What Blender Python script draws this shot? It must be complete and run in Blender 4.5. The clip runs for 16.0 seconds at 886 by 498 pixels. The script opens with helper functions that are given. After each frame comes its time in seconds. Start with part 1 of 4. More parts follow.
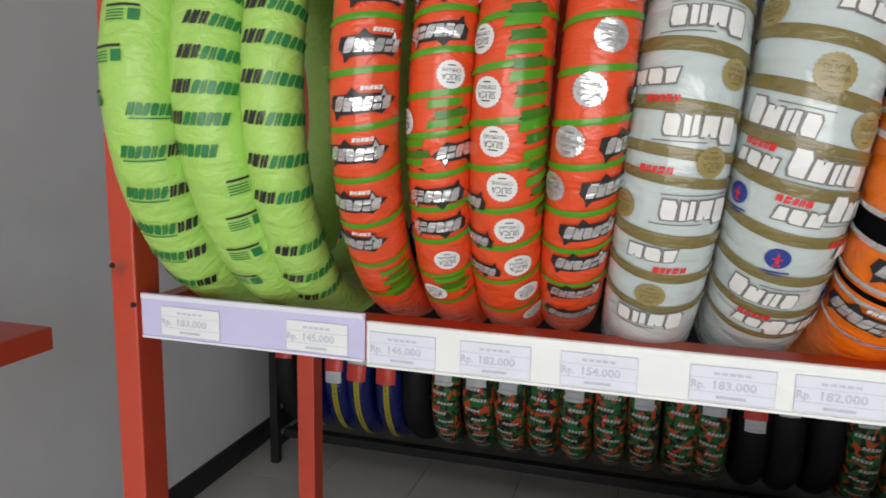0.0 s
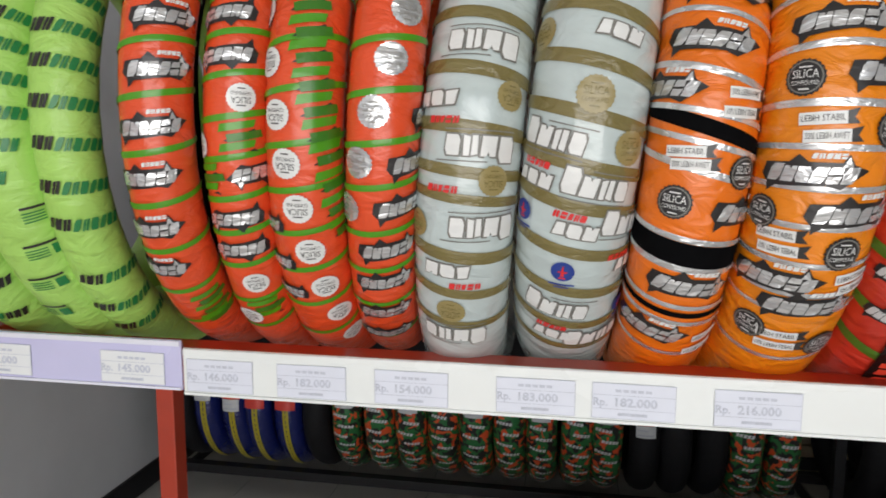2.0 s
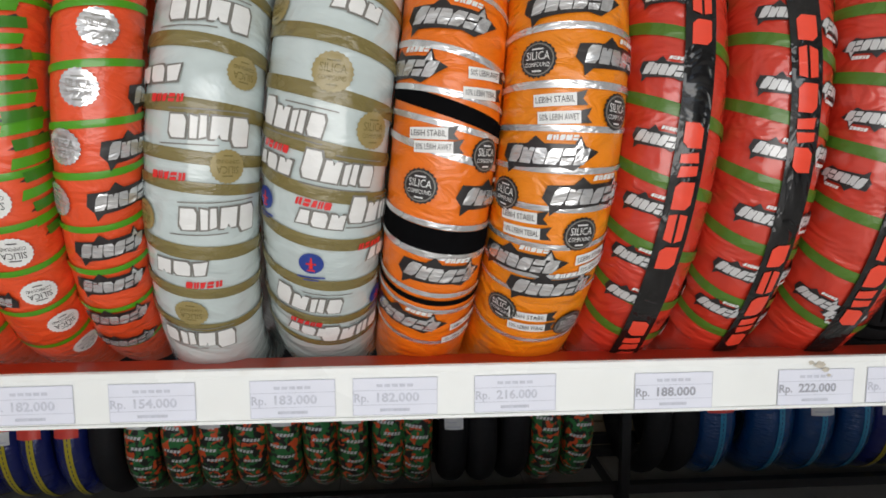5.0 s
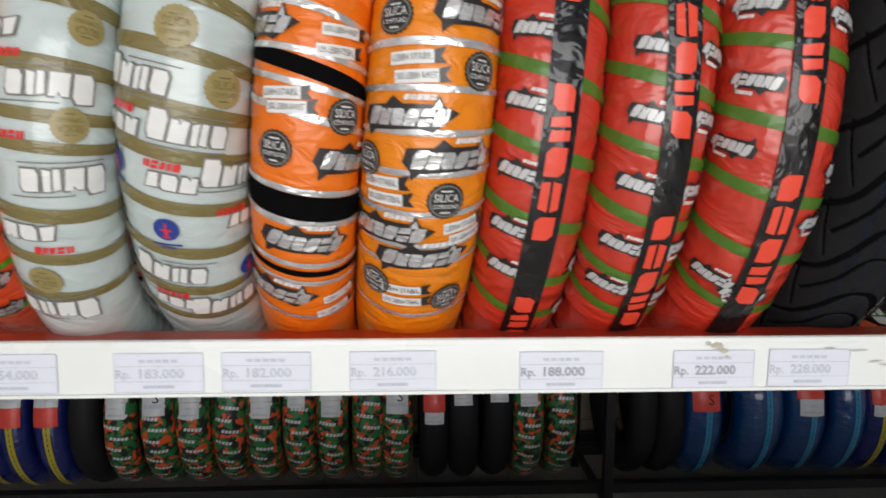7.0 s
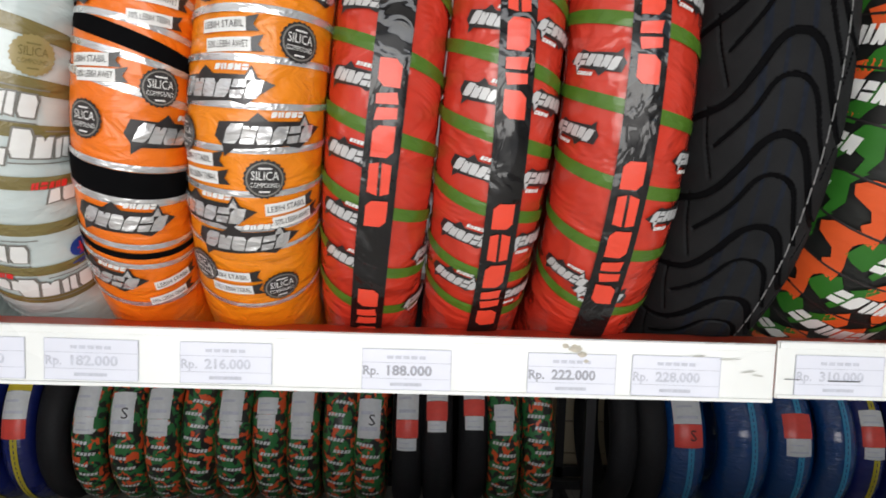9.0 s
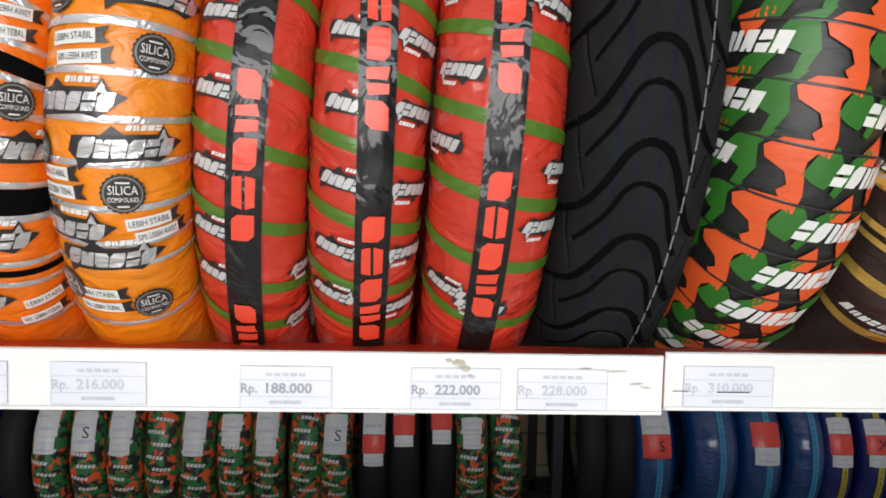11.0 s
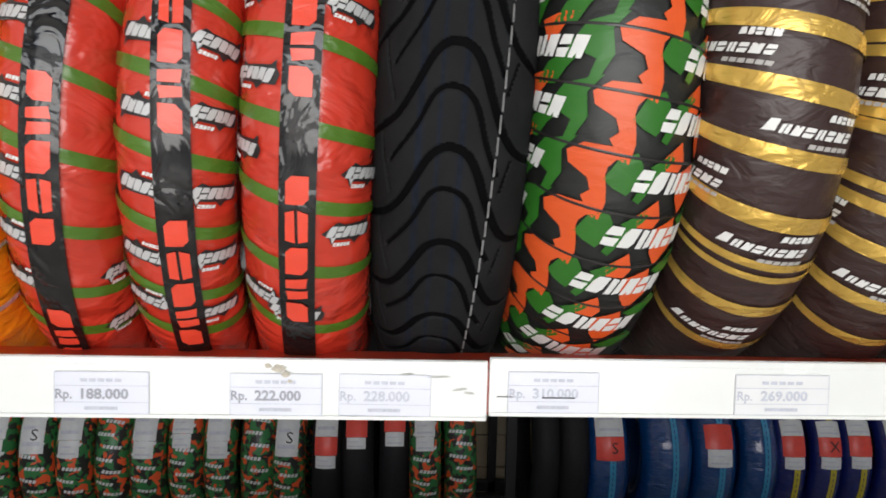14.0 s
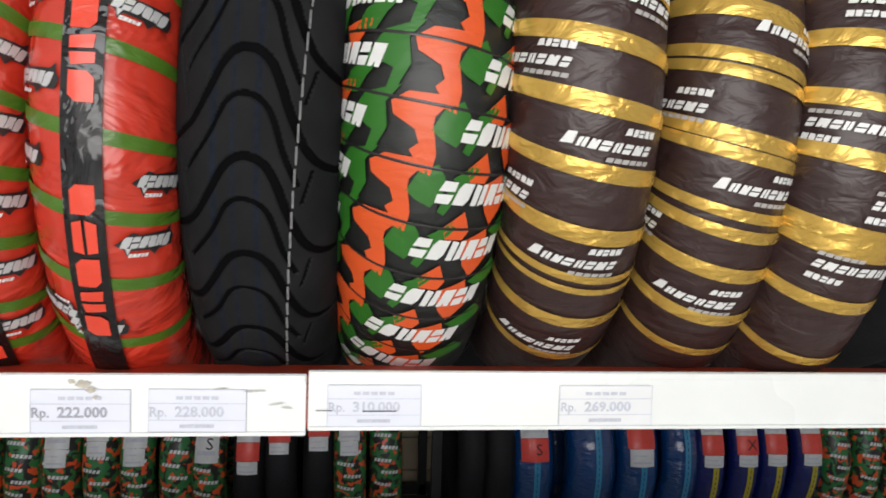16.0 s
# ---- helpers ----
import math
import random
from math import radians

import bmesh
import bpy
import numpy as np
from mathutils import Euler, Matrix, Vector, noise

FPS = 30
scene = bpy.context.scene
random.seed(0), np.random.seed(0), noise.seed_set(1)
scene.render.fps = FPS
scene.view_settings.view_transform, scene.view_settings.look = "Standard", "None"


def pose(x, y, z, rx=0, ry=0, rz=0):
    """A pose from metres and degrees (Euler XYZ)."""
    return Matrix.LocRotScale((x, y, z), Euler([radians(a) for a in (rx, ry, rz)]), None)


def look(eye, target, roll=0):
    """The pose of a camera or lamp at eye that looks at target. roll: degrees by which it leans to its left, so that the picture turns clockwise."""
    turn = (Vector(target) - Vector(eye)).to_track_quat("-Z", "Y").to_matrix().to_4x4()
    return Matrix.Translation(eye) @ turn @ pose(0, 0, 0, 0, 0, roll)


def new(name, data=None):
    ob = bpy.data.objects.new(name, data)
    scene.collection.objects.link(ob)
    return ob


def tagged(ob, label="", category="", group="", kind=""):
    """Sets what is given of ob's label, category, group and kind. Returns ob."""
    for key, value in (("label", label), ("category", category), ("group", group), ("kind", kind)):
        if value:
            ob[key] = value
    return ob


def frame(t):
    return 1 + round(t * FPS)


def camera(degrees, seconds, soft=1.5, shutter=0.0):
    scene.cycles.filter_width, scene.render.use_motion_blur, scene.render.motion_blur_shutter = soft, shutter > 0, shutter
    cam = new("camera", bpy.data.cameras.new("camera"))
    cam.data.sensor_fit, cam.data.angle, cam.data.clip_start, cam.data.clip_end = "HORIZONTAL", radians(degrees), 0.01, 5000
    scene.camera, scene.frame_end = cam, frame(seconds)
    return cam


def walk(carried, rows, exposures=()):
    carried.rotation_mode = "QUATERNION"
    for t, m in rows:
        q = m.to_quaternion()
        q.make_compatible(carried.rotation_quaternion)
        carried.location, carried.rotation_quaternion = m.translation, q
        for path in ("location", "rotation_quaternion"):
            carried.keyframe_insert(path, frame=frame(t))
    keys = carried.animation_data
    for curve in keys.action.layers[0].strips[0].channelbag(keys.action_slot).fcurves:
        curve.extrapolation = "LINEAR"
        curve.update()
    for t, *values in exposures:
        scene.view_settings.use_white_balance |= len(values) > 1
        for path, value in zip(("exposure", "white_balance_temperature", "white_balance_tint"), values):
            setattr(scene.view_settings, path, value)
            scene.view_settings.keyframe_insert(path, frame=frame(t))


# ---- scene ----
cam = camera(63.6, 16.0, soft=1.7, shutter=0.4)
# seconds, eye, target, lean
PATH = [
    (0, (0.0480, -0.6690, 1.4231), (-0.3658, 0.7544, 1.1856), 1.09),
    (0.5, (0.0727, -0.6624, 1.4239), (-0.3127, 0.7689, 1.1872), 0.79),
    (1, (0.1215, -0.6573, 1.4263), (-0.2542, 0.7802, 1.2194), 0.50),
    (1.5, (0.1458, -0.6521, 1.4258), (-0.1800, 0.7975, 1.2195), 0.23),
    (2, (0.1561, -0.6477, 1.4259), (-0.1058, 0.8184, 1.2301), 0.23),
    (2.5, (0.1579, -0.6433, 1.4274), (-0.0132, 0.8345, 1.2185), 0.16),
    (3, (0.1687, -0.6358, 1.4233), (0.0679, 0.8473, 1.2059), 0.10),
    (3.5, (0.1821, -0.6273, 1.4211), (0.1695, 0.8601, 1.2136), -0.24),
    (4, (0.1924, -0.6189, 1.4149), (0.2442, 0.8682, 1.2141), 0.05),
    (4.5, (0.2077, -0.6114, 1.4177), (0.2967, 0.8729, 1.2104), 0.17),
    (4.7, (0.2103, -0.6094, 1.4153), (0.3262, 0.8741, 1.2179), -0.07),
    (6.8, (0.3046, -0.6026, 1.3937), (0.3787, 0.8854, 1.2126), 0.23),
    (7, (0.3321, -0.5915, 1.3840), (0.4155, 0.8947, 1.1921), 0.38),
    (7.5, (0.3920, -0.5832, 1.3712), (0.4544, 0.9040, 1.1830), 0.21),
    (8, (0.4160, -0.5787, 1.3650), (0.4467, 0.9117, 1.1983), 1.22),
    (8.5, (0.4450, -0.5732, 1.3557), (0.4742, 0.9188, 1.2044), 1.23),
    (9, (0.4770, -0.5681, 1.3484), (0.5220, 0.9260, 1.2230), 1.93),
    (11.5, (0.5840, -0.5595, 1.3517), (0.6530, 0.9359, 1.2563), 1.20),
    (12, (0.6060, -0.5588, 1.3538), (0.6712, 0.9372, 1.2661), 1.12),
    (12.5, (0.6290, -0.5624, 1.3573), (0.6965, 0.9340, 1.2780), 1.21),
    (13, (0.6500, -0.5660, 1.3548), (0.7242, 0.9298, 1.2716), 1.37),
    (13.5, (0.6710, -0.5650, 1.3549), (0.7467, 0.9300, 1.2594), 1.26),
    (14, (0.6990, -0.5622, 1.3563), (0.7838, 0.9323, 1.2600), 1.50),
    (14.5, (0.7230, -0.5604, 1.3576), (0.8213, 0.9334, 1.2626), 1.32),
    (15, (0.7470, -0.5607, 1.3596), (0.8468, 0.9334, 1.2715), 1.22),
    (15.5, (0.7790, -0.5610, 1.3616), (0.9260, 0.9287, 1.2652), 1.64),
    (16, (0.8070, -0.5598, 1.3668), (0.9840, 0.9269, 1.2738), 1.86),
]
walk(cam, [(t, look(e, g, r)) for t, e, g, r in PATH],
     exposures=[(0.0, -0.29), (4.7, -0.34), (7.0, -0.24), (9.0, -0.04), (12.0, 0.03), (16.0, 0.0)])

# ---- light: daylight through the open shop front behind the camera ----
world = bpy.data.worlds.new("sky")
scene.world = world
world.use_nodes = True
wn = world.node_tree.nodes
sky = wn.new("ShaderNodeTexSky")
sky.sky_type, sky.sun_disc = "NISHITA", False
sky.sun_elevation, sky.sun_rotation = radians(50), radians(200)
wn["Background"].inputs["Strength"].default_value = 0.12
world.node_tree.links.new(sky.outputs["Color"], wn["Background"].inputs["Color"])


def area_lamp(name, m, sx, sy, watts, colour):
    d = bpy.data.lights.new(name, "AREA")
    d.shape, d.size, d.size_y, d.energy, d.color = "RECTANGLE", sx, sy, watts, colour
    ob = new(name, d)
    ob.matrix_world = m
    return ob


area_lamp("shopfront_daylight", look((0.6, -3.35, 1.4), (0.6, 0.0, 1.4)), 3.2, 2.2, 97, (1.0, 0.975, 0.95))
sun = new("sun", bpy.data.lights.new("sun", "SUN"))
sun.data.energy, sun.data.angle, sun.data.color = 2.5, radians(0.5), (1.0, 0.95, 0.88)
sun.matrix_world = look((2.0, -6.0, 8.5), (2.0, -4.5, 0.0))

# ---- materials ----
def mat(name, base, rough=0.5, metal=0.0, vary=0.12, scale=40.0, bump=0.0, bump_scale=200.0, coat=0.0, spec=0.5, stretch=(1, 1, 1), uv=False, stain=None):
    """A surface with two scales of variation and fine relief."""
    m = bpy.data.materials.new(name)
    m.use_nodes = True
    n, l = m.node_tree.nodes, m.node_tree.links
    b = n["Principled BSDF"]
    b.inputs["Roughness"].default_value, b.inputs["Metallic"].default_value = rough, metal
    b.inputs["Coat Weight"].default_value, b.inputs["Coat Roughness"].default_value = coat, 0.12
    b.inputs["Specular IOR Level"].default_value = spec
    tc, mp = n.new("ShaderNodeTexCoord"), n.new("ShaderNodeMapping")
    mp.inputs["Scale"].default_value = stretch
    l.new(tc.outputs["UV" if uv else "Object"], mp.inputs["Vector"])
    t1, t2 = n.new("ShaderNodeTexNoise"), n.new("ShaderNodeTexNoise")
    t1.inputs["Scale"].default_value, t1.inputs["Detail"].default_value = scale, 4
    t2.inputs["Scale"].default_value, t2.inputs["Detail"].default_value = scale * 0.13, 3
    add = n.new("ShaderNodeMath")
    add.operation = "ADD"
    for t in (t1, t2):
        l.new(mp.outputs["Vector"], t.inputs["Vector"])
    l.new(t1.outputs["Fac"], add.inputs[0])
    l.new(t2.outputs["Fac"], add.inputs[1])
    rng = n.new("ShaderNodeMapRange")
    rng.inputs["From Min"].default_value, rng.inputs["From Max"].default_value = 0.6, 1.4
    rng.inputs["To Min"].default_value, rng.inputs["To Max"].default_value = 1 - vary, 1 + vary
    l.new(add.outputs["Value"], rng.inputs["Value"])
    mul = n.new("ShaderNodeVectorMath")
    mul.operation = "SCALE"
    mul.inputs[0].default_value = base
    l.new(rng.outputs["Result"], mul.inputs["Scale"])
    col = mul.outputs["Vector"]
    if stain:
        t3 = n.new("ShaderNodeTexNoise")
        t3.inputs["Scale"].default_value, t3.inputs["Detail"].default_value = stain[1], 6
        l.new(mp.outputs["Vector"], t3.inputs["Vector"])
        r3 = n.new("ShaderNodeMapRange")
        r3.inputs["From Min"].default_value, r3.inputs["From Max"].default_value = stain[2], stain[2] + 0.12
        l.new(t3.outputs["Fac"], r3.inputs["Value"])
        mx = n.new("ShaderNodeMix")
        mx.data_type = "RGBA"
        l.new(r3.outputs["Result"], mx.inputs["Factor"])
        l.new(col, mx.inputs[6])
        mx.inputs[7].default_value = (*stain[0], 1)
        col = mx.outputs[2]
    l.new(col, b.inputs["Base Color"])
    rr = n.new("ShaderNodeMapRange")
    rr.inputs["To Min"].default_value, rr.inputs["To Max"].default_value = max(0.02, rough - 0.08), rough + 0.1
    l.new(t2.outputs["Fac"], rr.inputs["Value"])
    l.new(rr.outputs["Result"], b.inputs["Roughness"])
    if bump:
        t4 = n.new("ShaderNodeTexNoise")
        t4.inputs["Scale"].default_value, t4.inputs["Detail"].default_value = bump_scale, 3
        t4.inputs["Distortion"].default_value = 0.6
        l.new(mp.outputs["Vector"], t4.inputs["Vector"])
        bp = n.new("ShaderNodeBump")
        bp.inputs["Strength"].default_value, bp.inputs["Distance"].default_value = min(1.0, bump), 0.004 * max(1.0, bump)
        l.new(t4.outputs["Fac"], bp.inputs["Height"])
        l.new(bp.outputs["Normal"], b.inputs["Normal"])
    return m


def wrap_mat(name, base, rough=0.32, coat=0.3, bump=0.35, metal=0.0, vary=0.08, crease=48, stretch=(1.3, 0.7, 1)):
    """Printed plastic film wound round a tyre: glossy and creased."""
    return mat(name, base, rough, metal, vary, 60, bump, crease, coat, 0.5, stretch, True)


PAINT_RED = mat("red_enamel", (0.5, 0.055, 0.025), 0.38, 0, 0.1, 30, 0.05, 120, 0.2, stain=((0.22, 0.05, 0.03), 14, 0.66))
PAINT_BLACK = mat("black_enamel", (0.012, 0.012, 0.014), 0.45, 0, 0.2, 30, 0.05, 120)
# dull black standing in for shade behind the tyre bottoms
SHADE_BLACK = mat("shade_black", (0.008, 0.008, 0.009), 0.9, 0, 0.2, 30, spec=0.05)
FASCIA = mat("white_laminate", (0.85, 0.87, 0.85), 0.25, 0, 0.03, 25, 0.02, 90, 0.4, stain=((0.55, 0.5, 0.38), 5, 0.74))
FASCIA_LILAC = mat("lilac_laminate", (0.60, 0.58, 0.82), 0.25, 0, 0.03, 25, 0.02, 90, 0.4)
ACRYLIC = mat("clear_edge", (0.78, 0.78, 0.88), 0.15, 0, 0.03, 25, 0.0, 90, 0.6)
TAG = mat("tag_paper", (0.76, 0.78, 0.87), 0.35, 0, 0.02, 60, 0.03, 200, 0.3)
TAG_WHITE = mat("white_tag_paper", (0.82, 0.83, 0.84), 0.4, 0, 0.02, 60, 0.03, 200, 0.3)
INK = mat("grey_ink", (0.37, 0.38, 0.43), 0.6, 0, 0.2, 300)
INK_PALE = mat("faded_ink", (0.57, 0.59, 0.67), 0.6, 0, 0.2, 300)
PEN = mat("black_pen", (0.02, 0.02, 0.025), 0.5, 0, 0.2, 300)
WALL = mat("grey_plaster", (0.70, 0.71, 0.73), 0.8, 0, 0.06, 6, 0.12, 60, stain=((0.54, 0.525, 0.51), 1.3, 0.6))
WALL_BACK = mat("beige_boards", (0.52, 0.45, 0.31), 0.6, 0, 0.1, 8, 0.05, 60)
CEIL = mat("ceiling_white", (0.55, 0.55, 0.53), 0.8, 0, 0.04, 5, 0.05, 60)
TILE = mat("floor_tile", (0.56, 0.55, 0.51), 0.25, 0, 0.08, 7, 0.01, 60, 0.2)
GROUT = mat("floor_grout", (0.2, 0.19, 0.18), 0.8, 0, 0.1, 30)
SKIRT = mat("black_skirting", (0.012, 0.012, 0.014), 0.4, 0, 0.2, 20)
RUBBER = mat("black_rubber", (0.013, 0.013, 0.015), 0.6, 0, 0.25, 90, 0.12, 260, spec=0.25)
# near-black rubber: the shade in tread grooves is part of its colour
RUBBER_DARKENED = mat("darkened_rubber", (0.003, 0.003, 0.0035), 0.8, 0, 0.2, 90, spec=0.05)
PAVING = mat("street_paving", (0.3, 0.29, 0.27), 0.8, 0, 0.15, 4, 0.1, 40)


# ---- building helpers ----
def bm_box(bm, x0, x1, y0, y1, z0, z1, bevel=0.0):
    r = bmesh.ops.create_cube(bm, size=1)
    for v in r["verts"]:
        v.co = Vector(((x0 + x1) / 2 + v.co.x * (x1 - x0), (y0 + y1) / 2 + v.co.y * (y1 - y0), (z0 + z1) / 2 + v.co.z * (z1 - z0)))
    if bevel:
        es = list({e for v in r["verts"] for e in v.link_edges})
        bmesh.ops.bevel(bm, geom=es, offset=bevel, segments=2, profile=0.6, affect="EDGES")


def mesh_of(name, bm, material, smooth=False):
    me = bpy.data.meshes.new(name)
    bm.normal_update()
    bm.to_mesh(me)
    bm.free()
    for m in (material if isinstance(material, (list, tuple)) else [material]):
        me.materials.append(m)
    if smooth:
        me.polygons.foreach_set("use_smooth", [True] * len(me.polygons))
    return me


def part(name, bm, material, parent=None, label="", smooth=False):
    ob = new(name, mesh_of(name, bm, material, smooth))
    if parent:
        ob.parent = parent
    if label:
        ob["label"] = label
    return ob


def shared(name, me, parent, m=None, label=""):
    ob = new(name, me)
    ob.parent = parent
    if m is not None:
        ob.matrix_basis = m
    if label:
        ob["label"] = label
    return ob


def box_part(name, b, material, parent=None, bevel=0.0, label=""):
    bm = bmesh.new()
    bm_box(bm, *b, bevel)
    return part(name, bm, material, parent, label)


def empty(name, m, label, category, group="", kind=""):
    ob = new(name)
    ob.empty_display_size = 0.05
    ob.matrix_basis = m
    return tagged(ob, label, category, group, kind)


# ---- the room ----
X0, X1, Y0, Y1, H = -1.61, 5.2, -3.6, 2.62, 3.1
ground = tagged(box_part("ground", (-40, 40, -60, Y0 - 0.2, -0.3, -0.02), PAVING), "grey paved street outside the shop front", "ground", kind="structure")
floor = tagged(box_part("floor", (X0 - 0.2, X1 + 0.2, Y0 - 0.2, Y1 + 0.2, -0.25, -0.004), GROUT), "pale glossy floor tiles with thin dark joints", "floor", kind="structure")
tagged(box_part("wall_west", (X0 - 0.2, X0, Y0 - 0.2, Y1 + 0.2, -0.004, H), WALL), "plain grey painted plaster wall, slightly stained", "wall", kind="structure")
tagged(box_part("wall_east", (X1, X1 + 0.2, Y0 - 0.2, Y1 + 0.2, -0.004, H), WALL), "plain grey painted plaster wall", "wall", kind="structure")
tagged(box_part("wall_north", (X0, X1, Y1, Y1 + 0.2, -0.004, H), WALL), "grey plaster wall behind the rear tyre rack", "wall", kind="structure")
tagged(box_part("ceiling", (X0 - 0.2, X1 + 0.2, Y0 - 0.2, Y1 + 0.2, H, H + 0.15), CEIL), "white painted ceiling", "ceiling", kind="structure")
bm = bmesh.new()
bm_box(bm, X0, -1.5, Y0 - 0.2, Y0, -0.004, H)
bm_box(bm, 3.4, X1, Y0 - 0.2, Y0, -0.004, H)
bm_box(bm, -1.5, 3.4, Y0 - 0.2, Y0, 2.75, H)
tagged(part("wall_south", bm, WALL), "grey shop front wall with a wide open doorway", "wall", kind="structure")
tagged(box_part("baseboard", (X0, X0 + 0.012, Y0, Y1, -0.004, 0.1), SKIRT, None, 0.003), "black skirting along the grey wall", "baseboard", kind="structure")
# tall dark goods racks stand all along the far side: beige boards at the back
back = empty("back_panel", pose(0, Y1, 0), "beige horizontal boards behind the rear rack", "panel", kind="structure")
for z in (0.02, 0.17, 0.32, 0.47, 0.62, 0.77):
    box_part("board", (X0 + 0.02, X1 - 0.02, -0.03, -0.002, z, z + 0.142), WALL_BACK, back, 0.003)

# ---- the red tyre rack: two rails carry each row of tyres ----
TOP = 1.231
rack = empty("tyre_rack", pose(0, 0, 0), "red enamelled steel angle rack with open rails, slightly chipped", "rack")


for x in (-0.543, 2.36):
    bm = bmesh.new()
    bm_box(bm, x, x + 0.033, -0.002, 0.04, 0, 2.05, 0.0025)
    part("post", bm, PAINT_RED, rack)
    bm = bmesh.new()
    bm_box(bm, x, x + 0.033, 0.44, 0.475, 0, 2.05, 0.0025)
    part("post", bm, PAINT_RED, rack)
    for z in (0.35, TOP - 0.045):
        bm = bmesh.new()
        bm_box(bm, x + 0.008, x + 0.03, 0.04, 0.44, z, z + 0.035, 0.0015)
        part("side_rail", bm, PAINT_RED, rack)
# front rail: an angle, its top flange towards the back
bm = bmesh.new()
bm_box(bm, -0.51, 2.36, 0.004, 0.042, TOP - 0.008, TOP - 0.002, 0.0015)
bm_box(bm, -0.51, 2.36, 0.004, 0.010, TOP - 0.045, TOP - 0.009, 0.0015)
part("front_rail", bm, PAINT_RED, rack)
bm = bmesh.new()
bm_box(bm, -0.51, 2.36, 0.372, 0.44, TOP - 0.008, TOP - 0.002, 0.0015)
part("rear_rail", bm, PAINT_RED, rack)
# added black plate, no part of the rack: fills the tyre gaps with shade
box_part("rear_beam", (-0.505, 2.355, 0.374, 0.379, TOP - 0.15, TOP - 0.009), SHADE_BLACK, rack, 0.0015)
for x, y, z in ((-0.5135, -0.0030, 1.224), (-0.5395, -0.0030, 1.268)):
    bm = bmesh.new()
    bmesh.ops.create_cone(bm, cap_ends=True, segments=6, radius1=0.0035, radius2=0.003, depth=0.006, matrix=pose(x, y + 0.001, z, 90))
    part("bolt", bm, PAINT_BLACK, rack)
# shelf of the next rack, along the west wall
side = empty("wall_shelf", pose(-0.94, 0.3, 1.08), "red enamelled steel shelf on brackets along the grey wall", "shelf")
box_part("board", (-0.66, 0, -1.6, 0, -0.041, 0), PAINT_RED, side, 0.003)
# unseen board added under the rack to keep daylight off the floor behind
box_part("lower_panel", (-0.2, 2.36, 0.2, 0.204, 0.03, 0.8), PAINT_BLACK, rack, 0.001)
box_part("bracket", (-0.665, -0.2, -0.55, -0.52, -0.10, -0.042), PAINT_RED, side, 0.002)
box_part("bracket", (-0.665, -0.2, -1.5, -1.47, -0.10, -0.042), PAINT_RED, side, 0.002)


# ---- tyres ----
def surf(R, a, b, th, s, off=0.0):
    """Tyre surface: angle round the axle (0 front, up positive), arc s across from the crown."""
    ph = s / a
    r = R - b + (b + off) * math.cos(ph)
    return Vector(((a + off) * math.sin(ph), -r * math.cos(th), r * math.sin(th)))


def torus_mesh(name, R, a, b, material, wraps=0, ridge=0.0008, n=240, k=26, squash=1.0, tilt=0.0, seed=1):
    verts, faces, uvs = [], [], []
    rnd = random.Random(seed)
    lift = [rnd.uniform(0.2, 1.0) for _ in range(max(1, wraps) + 1)]
    for i in range(n):
        th = 2 * math.pi * i / n - math.pi
        for j in range(k):
            s = (2 * math.pi * j / k - math.pi) * a
            off = 0.0
            if wraps:
                f = ((th + math.pi) / (2 * math.pi) + tilt * s / (2 * math.pi * R)) * wraps
                off = 0.45 * ridge * (f % 1.0) * lift[int(f) % len(lift)] + 0.0003 * noise.noise(Vector((th * 14, s * 40, seed * 3.1)))
            verts.append(surf(R, a, b, th, s, off))
    for i in range(n):
        for j in range(k):
            i2, j2 = (i + 1) % n, (j + 1) % k
            faces.append((i * k + j, i * k + j2, i2 * k + j2, i2 * k + j))
            u0, v0 = (2 * math.pi * i / n) * R, (2 * math.pi * j / k) * a
            u1, v1 = (2 * math.pi * (i + 1) / n) * R, (2 * math.pi * (j + 1) / k) * a
            uvs += [u0, v0, u0, v1, u1, v1, u1, v0]
    me = bpy.data.meshes.new(name)
    me.from_pydata(verts, [], faces)
    me.uv_layers.new(name="UVMap").data.foreach_set("uv", uvs)
    me.materials.append(material)
    me.polygons.foreach_set("use_smooth", [True] * len(me.polygons))
    return me


def flat_mesh(name, polys, place, material, step=0.007):
    """Flat printed shapes, cut fine and laid on a curved surface by place(s, u)."""
    bm = bmesh.new()
    for p in polys:
        vs = [bm.verts.new((x, y, 0)) for x, y in p]
        if len(vs) > 2:
            bm.faces.new(vs)
    bmesh.ops.remove_doubles(bm, verts=bm.verts[:], dist=1e-6)
    bmesh.ops.triangulate(bm, faces=bm.faces[:])
    for _ in range(4):
        es = [e for e in bm.edges if e.calc_length() > step]
        if not es:
            break
        bmesh.ops.subdivide_edges(bm, edges=es, cuts=1)
        bmesh.ops.triangulate(bm, faces=[f for f in bm.faces if len(f.verts) > 3])
    uv = bm.loops.layers.uv.new("UVMap")
    for f in bm.faces:
        for lp in f.loops:
            lp[uv].uv = (lp.vert.co.y, lp.vert.co.x)
    for v in bm.verts:
        v.co = place(v.co.x, v.co.y)
    return mesh_of(name, bm, material, True)


